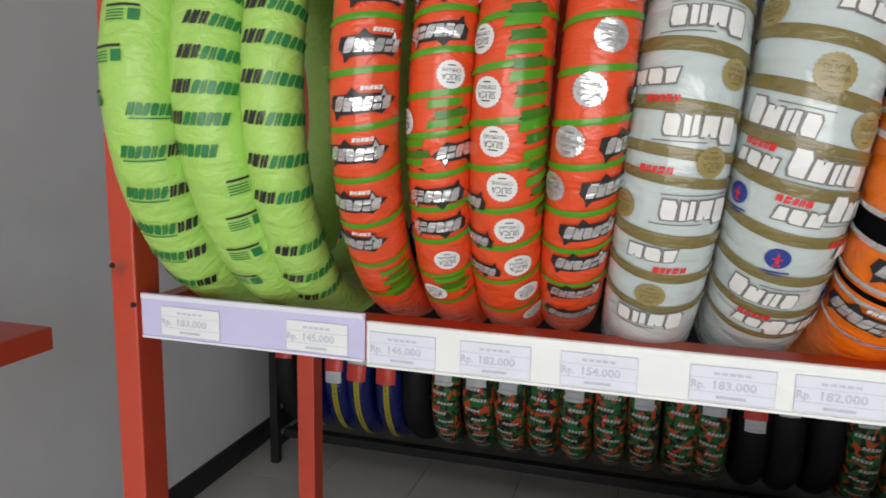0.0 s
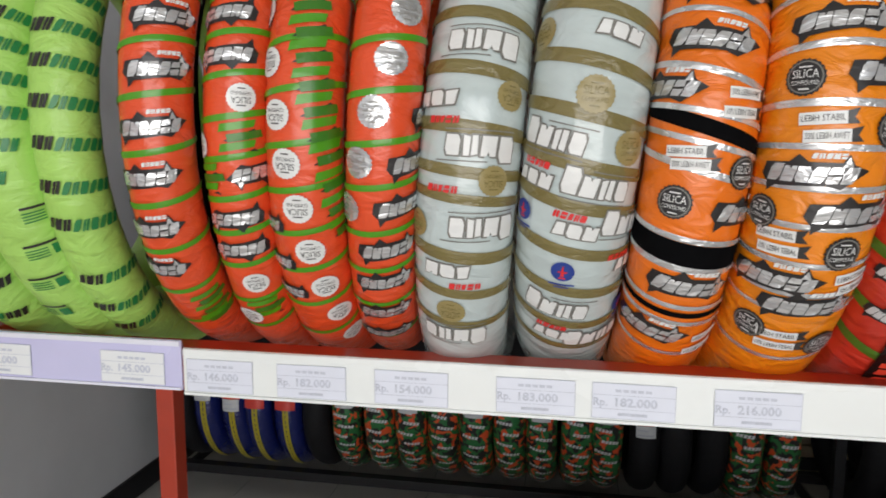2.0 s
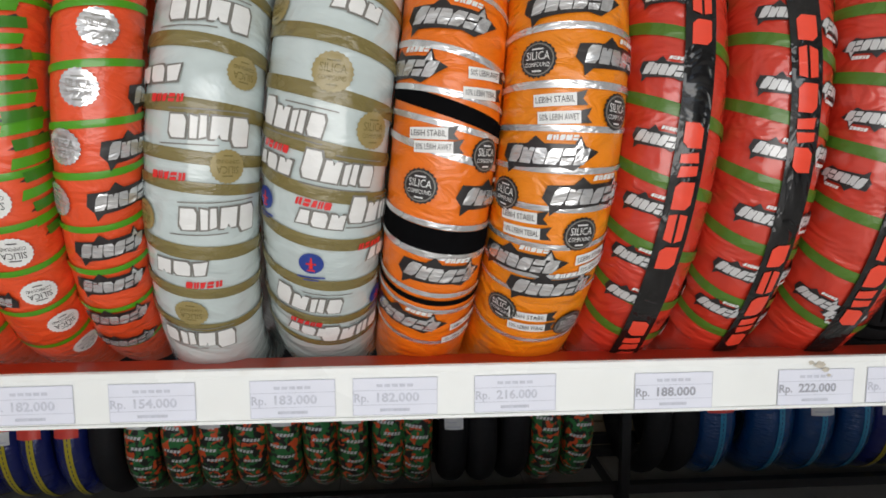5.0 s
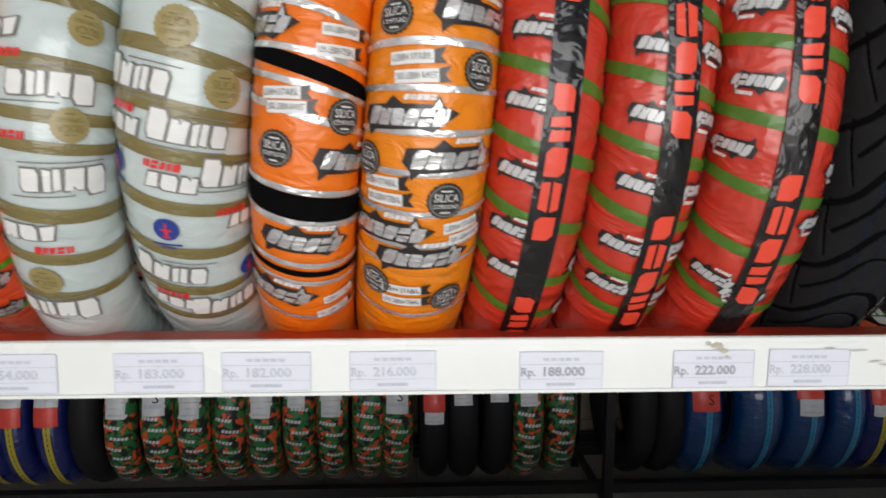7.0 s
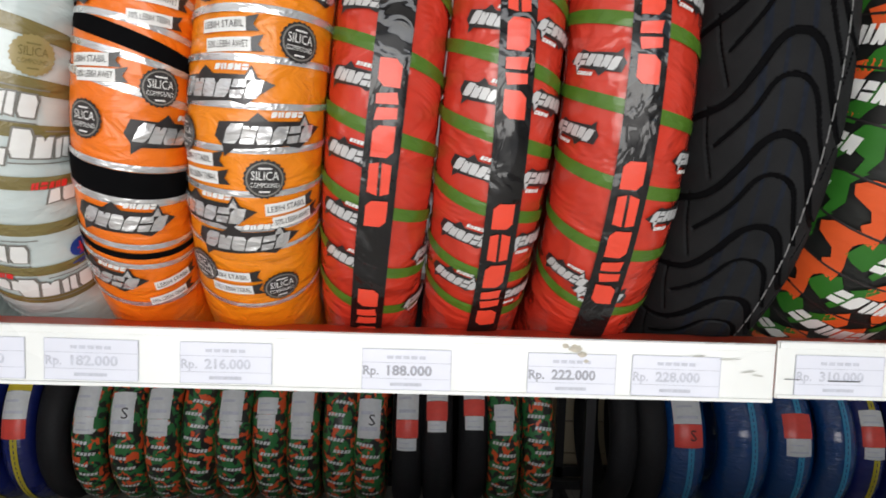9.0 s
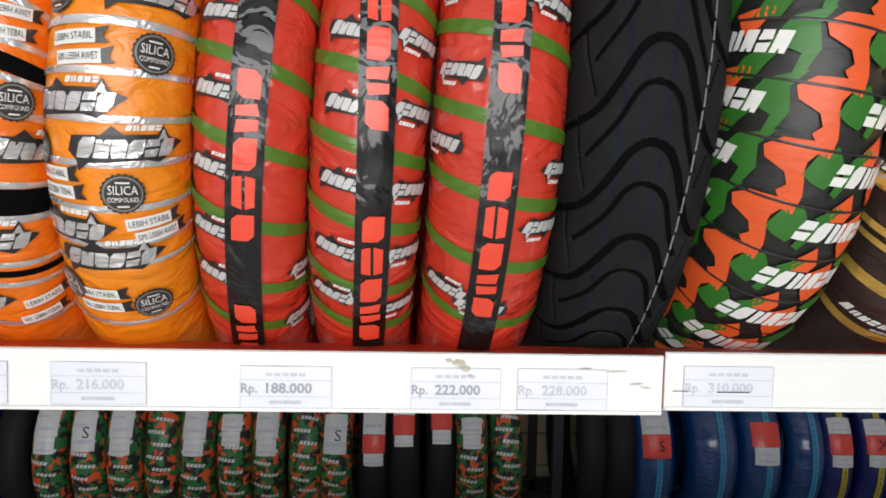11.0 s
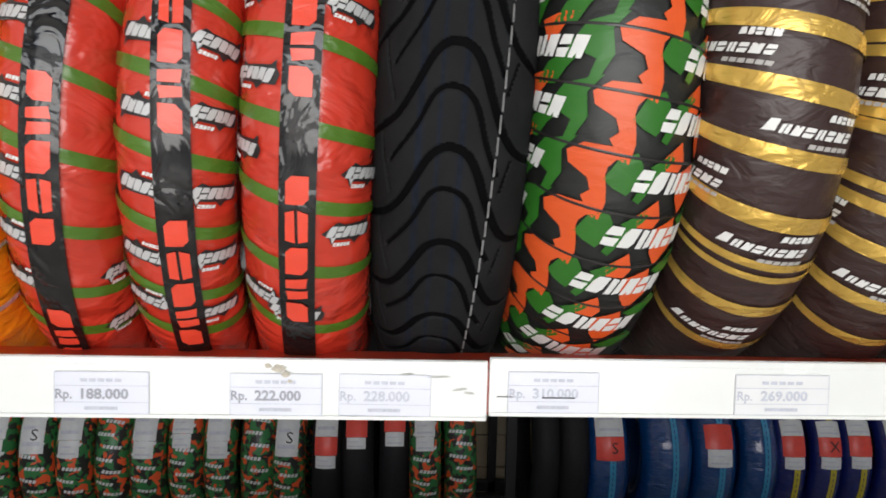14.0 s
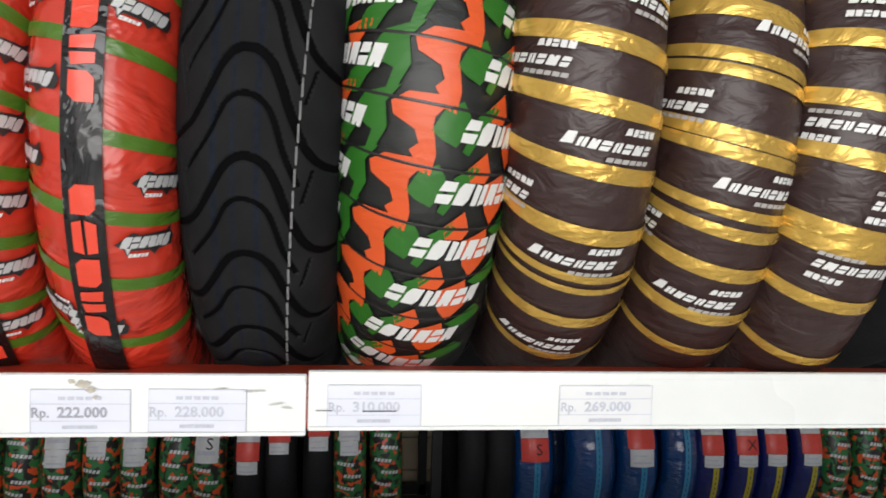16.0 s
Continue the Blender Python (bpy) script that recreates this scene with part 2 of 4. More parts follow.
FORMS = ([[(0, 0), (.78, 0), (1, .28), (1, 1), (.22, 1), (0, .72)]], [[(.2, 0), (1, 0), (1, .74), (.8, 1), (0, 1), (0, .26)]],
         [[(0, .56), (1, .60), (.92, 1), (.06, 1)], [(.06, 0), (.90, 0), (1, .46), (0, .42)]], [[(0, 0), (1, .10), (.86, 1), (.14, .94)]],
         [[(0, 0), (1, 0), (1, 1), (.62, 1), (.5, .78), (.38, 1), (0, 1)]], [[(.1, 0), (.44, 0), (.40, 1), (0, .9)], [(.56, .08), (1, 0), (.9, 1), (.52, 1)]])


def marks(n, w, h, slant=0.25, gap=0.16, x0=0.0, y0=0.0, seed=0, grow=0.0, edge=0.0):
    """A row of plain angular marks, in place of a brand name. w, h: the whole row; grow: how much taller the first one is; edge: a margin round each stroke."""
    rnd = random.Random(seed)
    wide = [rnd.uniform(0.85, 1.2) for _ in range(n)]
    wide[0] *= 1 + grow
    k, a, last, out = w / sum(wide), x0, None, []
    for i in range(n):
        form = rnd.choice([f for f in FORMS if f is not last])
        last = form
        wd, hh = wide[i] * k * (1 - gap), h * (1 + (grow if i == 0 else 0))
        for p in form:
            cx, cy = sum(q[0] for q in p) / len(p), sum(q[1] for q in p) / len(p)
            pts = [(a + u * wd + math.copysign(edge, u - cx), v * hh + math.copysign(edge, v - cy)) for u, v in p]
            out.append([(x + slant * y, y + y0) for x, y in pts])
        a += wide[i] * k
    return out


def rect(x0, x1, y0, y1, slant=0.0):
    return [(x0 + slant * y0, y0), (x1 + slant * y0, y0), (x1 + slant * y1, y1), (x0 + slant * y1, y1)]


def disc(cx, cy, r, n=28, tooth=0.0):
    return [(cx + (r - (tooth if i % 2 else 0)) * math.cos(2 * math.pi * i / n), cy + (r - (tooth if i % 2 else 0)) * math.sin(2 * math.pi * i / n)) for i in range(n)]


MANY = {"wordmark", "wordmark_outline", "small_print", "seal_lettering", "lettering", "jagged_print", "seal_ring", "print_rule", "badge_mark"}


def text_faces(txt, size, width=None, bold=0.0):
    """Outline faces of a line of text in the built-in font, centred; scaled to width if given."""
    cu = bpy.data.curves.new("t", "FONT")
    cu.body, cu.size, cu.align_x, cu.align_y, cu.resolution_u = txt, size, "CENTER", "CENTER", 2
    cu.offset = bold
    ob = bpy.data.objects.new("t", cu)
    me = bpy.data.meshes.new_from_object(ob)
    co = [(v.co.x, v.co.y) for v in me.vertices]
    if width and co:
        k = width / (max(c[0] for c in co) - min(c[0] for c in co))
        co = [(x * k, y) for x, y in co]
    polys = [[co[i] for i in p.vertices] for p in me.polygons]
    bpy.data.objects.remove(ob)
    bpy.data.curves.remove(cu)
    bpy.data.meshes.remove(me)
    return polys


def xform(polys, dx=0.0, dy=0.0, turn=0.0, sx=1.0, sy=1.0):
    c, s = math.cos(radians(turn)), math.sin(radians(turn))
    return [[(dx + c * x * sx - s * y * sy, dy + s * x * sx + c * y * sy) for x, y in p] for p in polys]


class Tyre:
    """One tyre standing in the rack, with prints laid on it."""

    def __init__(self, label, x, w, R, yc, z0, lean=0.0, yaw=0.0, deep=0.46, group="tyres on the red rack", name="tyre"):
        self.R, self.a, self.b = R, w / 2, w * deep
        self.ob = empty(name, pose(x, yc, z0 + R, 0, lean, yaw), label, "tyre", group)
        self.cache = {}

    def body(self, material, wraps=0, ridge=0.0008, tilt=0.0, seed=1, name="wrapping", n=240):
        return shared(name, torus_mesh(name, self.R, self.a, self.b, material, wraps, ridge, n, 26, 1, tilt, seed), self.ob)

    def put(self, key, name, polys, material, deg, s=0.0, off=0.0018, parent=None, label=""):
        """Lay shapes (x across, y up) at the angle deg, s metres across. The same key shares a mesh."""
        key = (key, round(s, 4), off)
        if key not in self.cache:
            R, a, b = self.R, self.a, self.b
            self.cache[key] = flat_mesh(name, polys() if callable(polys) else polys, lambda x, u: surf(R, a, b, u / R, s + x, off), material)
        ob = shared(name, self.cache[key], parent or self.ob, None if parent else pose(0, 0, 0, -deg), label)
        if name in MANY:
            ob["kind"] = "stuff"
        return ob

    def band(self, deg, width, material, slope=0.0, off=0.0015, reach=2.0, name="band", bow=0.0):
        """A strip across the tyre. slope: rise per metre to the right."""
        key = ("band", width, slope, material.name, bow)
        if key not in self.cache:
            R, a, b = self.R, self.a, self.b
            n, bm, rows = 30, bmesh.new(), []
            uv = bm.loops.layers.uv.new("UVMap")
            for i in range(n + 1):
                s = (i / n * 2 - 1) * reach * a
                row = []
                for k in range(3):
                    u = slope * s + bow * (s / a) ** 2 + (k / 2 - 0.5) * width
                    o = off if k == 1 else off - 0.0003
                    v = bm.verts.new(surf(R, a, b, u / R, s, o))
                    row.append((v, (u, s)))
                rows.append(row)
            for i in range(n):
                for k in range(2):
                    q = [rows[i][k], rows[i + 1][k], rows[i + 1][k + 1], rows[i][k + 1]]
                    f = bm.faces.new([c[0] for c in q])
                    for lp, c in zip(f.loops, q):
                        lp[uv].uv = c[1]
            self.cache[key] = mesh_of(name, bm, material, True)
        return shared(name, self.cache[key], self.ob, pose(0, 0, 0, -deg))


LIME = wrap_mat("lime_film", (0.40, 0.68, 0.14), 0.42, 0.1, 1.0)
RED_ORANGE = wrap_mat("red_orange_film", (0.80, 0.085, 0.022), 0.28, 0.3, 1.0)
SCARLET = wrap_mat("scarlet_film", (0.58, 0.041, 0.021), 0.17, 0.6, 3.2, crease=26, stretch=(1.0, 0.6, 1))
ORANGE = wrap_mat("orange_film", (0.86, 0.18, 0.008), 0.3, 0.3, 1.2)
AMBER = wrap_mat("amber_film", (0.86, 0.25, 0.008), 0.3, 0.3, 1.3)
PALE = wrap_mat("pale_blue_film", (0.57, 0.645, 0.635), 0.15, 0.9, 1.2, crease=26)
OLIVE = wrap_mat("olive_band", (0.21, 0.17, 0.06), 0.24, 0.5, 1.2)
GREEN = wrap_mat("green_print", (0.075, 0.31, 0.008), 0.28, 0.4)
MOSS = wrap_mat("moss_green_print", (0.075, 0.17, 0.016), 0.3, 0.3, 1.0)
DARKGREEN = wrap_mat("dark_green_print", (0.012, 0.20, 0.05), 0.4)
SILVER = wrap_mat("silver_foil", (0.78, 0.78, 0.78), 0.24, 0.2, 1.4, 0.7)
GOLD = wrap_mat("gold_foil", (0.74, 0.47, 0.10), 0.26, 0.2, 1.5, 0.55)
BROWN = wrap_mat("dark_brown_film", (0.040, 0.020, 0.018), 0.42, 0.12, 1.0)
BLACKF = wrap_mat("black_film", (0.007, 0.0065, 0.007), 0.06, 0.3, 2.6, crease=32, stretch=(0.8, 1.0, 1))
PRINTBLACK = wrap_mat("black_print", (0.02, 0.017, 0.017), 0.35)
PRINTWHITE = wrap_mat("white_print", (0.80, 0.80, 0.78), 0.35)
PRINTGREY = wrap_mat("grey_print", (0.20, 0.19, 0.17), 0.35)
PRINTRED = wrap_mat("red_print", (0.75, 0.03, 0.03), 0.35)
GOLDSEAL = wrap_mat("gold_print", (0.33, 0.26, 0.10), 0.3, 0.4)
BLUEPRINT = wrap_mat("blue_print", (0.02, 0.05, 0.28), 0.35)
CAMOGREEN = wrap_mat("camo_green", (0.027, 0.155, 0.016), 0.4, 0.08)
CAMOORANGE = wrap_mat("camo_orange", (0.74, 0.10, 0.02), 0.4, 0.08)
CAMOBLACK = wrap_mat("camo_black", (0.014, 0.015, 0.014), 0.42, 0.05)


# ---- prints that repeat ----
def seal(t, key, deg, s, r, face, ink, turn=0.0, rim=None):
    """A round toothed seal with two words in it."""
    base = t.put((key, "disc"), "seal", [disc(0, 0, r, 44, r * 0.07)], face, deg, s, 0.0020)
    if rim:
        ring = [[(r * 0.86 * math.cos(a), r * 0.86 * math.sin(a)), (r * 0.86 * math.cos(b), r * 0.86 * math.sin(b)), (r * 0.78 * math.cos(b), r * 0.78 * math.sin(b)), (r * 0.78 * math.cos(a), r * 0.78 * math.sin(a))]
                for a, b in ((2 * math.pi * i / 36, 2 * math.pi * (i + 1) / 36) for i in range(36))]
        t.put((key, "ring"), "seal_ring", ring, rim, deg, s, 0.0024, base)
    words = lambda: xform(xform(text_faces("SILICA", r * 0.62, r * 1.25), 0, r * 0.16) + xform(text_faces("COMPOUND", r * 0.34, r * 1.3), 0, -r * 0.3)
                          + [rect(-r * 0.3, r * 0.3, r * 0.5, r * 0.58), rect(-r * 0.25, r * 0.25, -r * 0.66, -r * 0.58)], 0, 0, turn)
    t.put((key, "words", turn), "seal_lettering", words, ink, deg, s, 0.0024, base)
    return base


def star_word(t, key, deg, s, w, h, face, turn=0.0, back=PRINTBLACK, small=None):
    """A row of foil blocks on a spiked black ground, in place of a product name."""
    spike = [(-0.55 * w, -0.1 * h), (-0.5 * w, 0.55 * h), (-0.22 * w, 0.6 * h), (-0.12 * w, 0.98 * h), (-0.02 * w, 0.62 * h), (0.3 * w, 0.6 * h), (0.36 * w, 1.0 * h),
             (0.42 * w, 0.5 * h), (0.58 * w, 0.22 * h), (0.42 * w, -0.28 * h), (0.3 * w, -0.66 * h), (0.16 * w, -0.5 * h), (-0.36 * w, -0.62 * h), (-0.46 * w, -0.98 * h), (-0.47 * w, -0.5 * h)]
    base = t.put((key, "ground", turn), "print_ground", xform([spike], 0, 0, turn), back, deg, s, 0.0018)
    t.put((key, "blocks", turn), "wordmark", xform(marks(6, w * 0.9, h * 0.78, 0.28, 0.08, -w * 0.46, -h * 0.38, 5, 0.12) + [[(0.30 * w, 0.4 * h), (0.36 * w, 0.86 * h), (0.40 * w, 0.4 * h)]], 0, 0, turn), face, deg, s, 0.0023, base)
    if small:
        t.put((key, "small", turn), "wordmark", xform(marks(5, w * 0.34, h * 0.26, 0.2, 0.14, 0.0, h * 0.78, 3), 0, 0, turn), small, deg, s, 0.0023, base)


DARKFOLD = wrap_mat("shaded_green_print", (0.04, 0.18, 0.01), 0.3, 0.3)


def zigzag(t, key, deg, s, w, h, face, n=5):
    """Stacked folds of a printed ribbon, with dark ends."""
    st = h / n
    for i in range(n):
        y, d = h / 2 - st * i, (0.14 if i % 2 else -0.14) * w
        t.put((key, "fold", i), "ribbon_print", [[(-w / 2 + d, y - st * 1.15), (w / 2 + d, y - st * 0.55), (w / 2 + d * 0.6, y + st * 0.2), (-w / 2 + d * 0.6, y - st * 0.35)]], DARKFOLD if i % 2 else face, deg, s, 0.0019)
        e = -1 if i % 2 else 1
        t.put((key, "end", i), "ribbon_end", [[(e * w / 2 + d, y - st * 0.75), (e * w * 0.64 + d, y - st * 1.05), (e * w * 0.34 + d, y - st * 1.0)]], PRINTBLACK, deg, s, 0.0018)


def ribbon(t, key, deg, s, txt, w=0.030, h=0.009, turn=4.0):
    base = t.put((key, "r"), "ribbon_print", xform([rect(-w / 2, w / 2, -h / 2, h / 2)], 0, 0, turn), PRINTWHITE, deg, s, 0.0020)
    t.put((key, "e"), "ribbon_end", xform([[(w / 2, h / 2), (w / 2 + h * 0.9, h * 0.7), (w / 2 + h * 0.5, 0), (w / 2 + h * 0.9, -h * 0.5), (w / 2, -h / 2)]], 0, 0, turn), PRINTBLACK, deg, s, 0.0019, base)
    t.put((key, "t"), "lettering", lambda: xform(text_faces(txt, h * 0.72, w * 0.9), 0, 0, turn), PRINTBLACK, deg, s, 0.0024, base)


# ---- lime tyres ----
def lime(label, x, w, seat, words, smalls, turned, seed):
    t = Tyre(label, x, w, 0.275, *seat)
    t.body(LIME, 40, 0.0014, 0.1, seed)
    ww, hh = 0.066, 0.0128
    for i, (d, s) in enumerate(words):
        turn = 180 if i >= turned else 0
        t.put(("a", turn), "wordmark", xform(marks(3, ww * 0.36, hh, 0.3, 0.22, -ww / 2, -hh / 2, 11), 0, 0, turn - 4), PRINTBLACK, d, s, 0.0022)
        t.put(("b", turn), "wordmark", xform(marks(6, ww * 0.66, hh * 0.95, 0.3, 0.22, -ww * 0.13, -hh / 2, 7), 0, 0, turn - 4), DARKGREEN, d, s, 0.0022)
        if i >= turned:
            t.put(("u", turn), "print_rule", xform([rect(-ww * 0.1, ww * 0.52, hh * 0.62, hh * 0.74)], 0, 0, turn - 4), DARKGREEN, d, s, 0.0022)
    for d, s in smalls:
        t.put("s1", "print_block", [rect(0.008, 0.018, -0.006, 0.005)], DARKGREEN, d, s, 0.0022)
        t.put("s2", "print_rule", [rect(-0.016, 0.018, 0.0075, 0.0100)], PRINTBLACK, d, s, 0.0022)
        t.put("s3", "small_print", [rect(-0.016, 0.004, -0.006 + k * 0.003, -0.0048 + k * 0.003) for k in range(4)], DARKGREEN, d, s, 0.0022)


lime("lime green film-wound motorcycle tyre against the red end post", -0.4514, 0.083, (0.183, 1.1884, -1.5, 1.5),
     [(-5.1, 0.0435), (-13.6, 0.0297), (-22.5, 0.0214), (-31.3, 0.0154), (-39.1, 0.0098), (-49.3, -0.0007)],
     [(21.0, 0.016), (14.0, 0.0028), (5.9, -0.0125), (-2.8, -0.0406)], 0, 3)
lime("lime green film-wound motorcycle tyre with rows of green print", -0.3646, 0.078, (0.1853, 1.1865, -2.4, -0.6),
     [(19.1, 0.0352), (13.0, 0.0279), (6.5, 0.0214), (0.1, 0.0117), (-5.8, -0.0002), (-11.8, -0.0159)],
     [(-20.8, 0.0372), (-28.8, 0.0264), (-36.7, 0.0127), (-45.3, -0.0054)], 9, 4)
lime("narrow lime green film-wound tyre beside a bare black one", -0.3208, 0.059, (0.1894, 1.1884, 0.1, 5.0),
     [(22.1, 0.0134), (15.5, 0.0134), (8.9, 0.0128), (1.5, 0.0115), (-6.1, 0.0127), (-14.4, 0.0124), (-22.0, 0.0134), (-35.3, 0.0217), (-44.2, 0.0171), (-52.4, 0.022)], [], 12, 5)
t = Tyre("bare black rubber tyre pushed back between wrapped ones", -0.246, 0.052, 0.275, 0.285, 1.195, -2)
t.body(RUBBER_DARKENED, 0, name="rubber_casing")


# ---- narrow red-orange tyres with green bands ----
def red_tyre(label, x, w, seat, bands, seed):
    t = Tyre(label, x, w, 0.28, *seat)
    t.body(RED_ORANGE, 40, 0.0012, -0.2, seed)
    for d in bands:
        t.band(d, 0.0058, GREEN, 0.16)
    return t


t = red_tyre("narrow red-orange film-wound tyre, green bands, silver print", -0.2195, 0.062, (0.184, 1.1975, 2.0, 4.0), [18.3, 8.8, -0.6, -10.5, -20.2, -29.9, -40.6, -51.6], 6)
for d, s in ((13.3, 0.0185), (4, 0.0153), (-6.1, 0.007), (-15.2, -0.0006), (-25.3, -0.0062), (-34.6, -0.0104)):
    star_word(t, "w", d, s, 0.056, 0.0145, SILVER, 6, small=PRINTWHITE)
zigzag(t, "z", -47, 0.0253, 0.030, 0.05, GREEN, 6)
t = red_tyre("narrow red-orange film-wound tyre, silver print upside down", -0.1557, 0.058, (0.2076, 1.1855, 2.0, 4.1), [20.6, 13.2, 5.8, -1.6, -8.8, -16.3, -23.1, -30.4, -40.0, -49.4], 7)
for d, s in ((16.7, -0.0052), (9.1, -0.0019), (2.7, -0.1007), (-11.5, 0.0279), (-20.3, 0.0004), (-26.8, 0.0016)):
    star_word(t, "w", d, s, 0.052, 0.014, SILVER, 186)
for d, s in ((1.8, 0.0134), (-7, -0.0314), (-35, 0.0087), (-45.6, -0.0081)):
    seal(t, "s", d, s, 0.0125, PRINTWHITE, PRINTBLACK, 180)
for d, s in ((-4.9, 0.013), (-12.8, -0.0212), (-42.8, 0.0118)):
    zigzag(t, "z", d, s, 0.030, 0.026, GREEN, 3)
t = red_tyre("narrow red-orange film-wound tyre with white seals and green zigzags", -0.0891, 0.0676, (0.2048, 1.1854, 2.7, 3.4), [21.0, 11.9, 3.3, -6.2, -14.4, -22.7, -30.9, -40.3, -51.1], 8)
for d, s in ((17.6, -0.0392), (7.7, -0.0268), (-1.5, -0.0168), (-9.8, -0.0079), (-17.9, 0.0008), (-26.6, 0.0079), (-35.4, 0.0165), (-44.3, 0.0246), (-54.6, 0.0313)):
    seal(t, "s", d, s, 0.0135, PRINTWHITE, PRINTBLACK, 180)
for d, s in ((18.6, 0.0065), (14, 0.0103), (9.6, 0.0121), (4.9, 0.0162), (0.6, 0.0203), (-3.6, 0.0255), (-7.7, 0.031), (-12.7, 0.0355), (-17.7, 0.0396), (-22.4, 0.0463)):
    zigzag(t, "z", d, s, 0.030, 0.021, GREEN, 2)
for d, s in ((-22.1, -0.0231), (-30.1, -0.0161), (-37.4, -0.0096)):
    star_word(t, "w", d, s - 0.012, 0.040, 0.012, SILVER, 186)
t = red_tyre("narrow red-orange film-wound tyre with silver seals", -0.0249, 0.0625, (0.2058, 1.1928, 4.2, 5.1), [19.0, 9.8, 1.0, -7.7, -15.5, -24.4, -32.7, -42.2, -55.4], 9)
for d, s in ((15.1, 0.0174), (6.4, 0.0077), (-2.5, -0.0041), (-11.4, -0.0165), (-20.3, -0.0281)):
    seal(t, "s", d, s, 0.0140, SILVER, PRINTGREY, 0)
for d, s in ((-2.4, 0.0571), (-11.1, 0.0369), (-19.2, 0.0259), (-28, 0.0118), (-35.7, 0.007), (-44.8, 0.0046), (-53.7, 0.0039)):
    star_word(t, "w", d, s, 0.052, 0.015, SILVER, 8)
for d, s in ((22.6, -0.1064), (11.4, -0.0982), (1.6, -0.0974)):
    zigzag(t, "z", d, s, 0.024, 0.026, GREEN, 3)


# ---- pale blue tyres with olive bands ----
def outlined(t, key, d, s, n, w, h, turn, grow=0.3, rule=True):
    """White blocks with a grey edge all round."""
    r = marks(n, w, h, 0.1, 0.16, -w / 2, -h / 2, 21, grow)
    back = marks(n, w, h, 0.1, 0.16, -w / 2, -h / 2, 21, grow, 0.0014)
    t.put((key, "back", turn), "wordmark_outline", xform(back, 0, 0, turn), PRINTGREY, d, s, 0.0018)
    t.put((key, "face", turn), "wordmark", xform(r, 0, 0, turn), PRINTWHITE, d, s, 0.0023)
    if rule:
        t.put((key, "rule", turn), "print_rule", xform([rect(-w * 0.1, w * 0.62, h * 0.74, h * 0.80), rect(-w * 0.5, w * 0.5, -h * 0.80, -h * 0.74)], 0, 0, turn), PRINTGREY, d, s, 0.0018)


def small_red(t, d, s, turn):
    t.put(("cr", turn), "wordmark", xform(marks(5, 0.028, 0.0062, 0.2, 0.16, -0.014, -0.003, 2), 0, 0, turn), PRINTRED, d, s, 0.0023)


t = Tyre("pale blue film-wound tyre, olive bands, print upside down", 0.0662, 0.0889, 0.285, 0.2213, 1.1501, 5.1, 0.6)
t.body(PALE, 36, 0.0012, 0.06, 12)
for d, w in ((22.4, 0.011), (12.6, 0.012), (2.8, 0.012), (-4.6, 0.010), (-9.2, 0.009), (-19.8, 0.012), (-27.5, 0.010), (-35.1, 0.009)):
    t.band(d, w, OLIVE, -0.05)
for d, s in ((17.4, 0.0066), (-0.1, 0.0135), (-14, 0.0217), (-38, -0.0009), (28.6, -0.0028)):
    outlined(t, "max", d, s, 4, 0.060, 0.0168, 182)
for d, s in ((7.3, -0.0298), (-22.7, -0.0089)):
    outlined(t, "eco", d, s, 3, 0.042, 0.0125, 182, 0.0, False)
for d, s in ((3.8, -0.019), (-7.7, -0.0157), (-25.6, 0.0086)):
    small_red(t, d, s, 181)
for d, s in ((8.8, 0.0355), (-15.1, -0.0423), (-31.7, -0.0038), (-5.8, 0.027)):
    seal(t, "g", d, s, 0.0135 if d != -15.0 else 0.0134, GOLDSEAL, OLIVE, 180)
t = Tyre("pale blue film-wound tyre with olive bands and gold seals", 0.1803, 0.099, 0.285, 0.2193, 1.1688, 6.3, -3.2)
t.body(PALE, 36, 0.0012, 0.15, 13)
for d, w in ((18.7, 0.012), (9.6, 0.012), (1.1, 0.012), (-7.1, 0.012), (-14.0, 0.011), (-22.4, 0.011), (-30.7, 0.011), (-39.3, 0.010), (-46.6, 0.009)):
    t.band(d, w, OLIVE, -0.14)
for d, s in ((-3.3, -0.0238), (-10.7, 0.0177), (-17.9, 0.0548), (-35.3, -0.0045), (-44.6, 0.0346), (8.5, -0.1289)):
    outlined(t, "max", d, s, 4, 0.058, 0.0168, -7)
for d, s in ((14.6, 0.0199), (-10.3, -0.0365), (-18.4, 0.0057), (-42.6, -0.0036), (-26.4, 0.0654)):
    outlined(t, "eco", d, s, 3, 0.038, 0.0122, -7, 0.0, False)
for d, s in ((-7.7, -0.0356), (-15.8, -0.001), (-24.1, 0.0498), (-40.3, -0.0067)):
    small_red(t, d, s, -6)
for d, s in ((4.2, 0.0064), (-3.8, 0.0427), (14.6, -0.0492)):
    seal(t, "g", d, s, 0.0155, GOLDSEAL, OLIVE, 0)
for d, s in ((-26.4, -0.0013), (-37.9, 0.0624), (-16.9, -0.0463)):
    base = t.put("badge", "badge", [disc(0, 0, 0.0098, 32)], BLUEPRINT, d, s, 0.0020)
    t.put("badge2", "badge_mark", [[(-0.0016, -0.005), (0.0016, -0.005), (0.0005, 0.006), (-0.0005, 0.006)], rect(-0.004, 0.004, -0.001, 0.0005), rect(-0.003, 0.003, -0.0072, -0.0058)], PRINTRED, d, s, 0.0024, base)
    t.put("badge3", "small_print", [rect(-0.011, 0.011, -0.0145, -0.0128), rect(-0.006, 0.006, -0.0172, -0.0160)], BLUEPRINT, d, s, 0.0022)

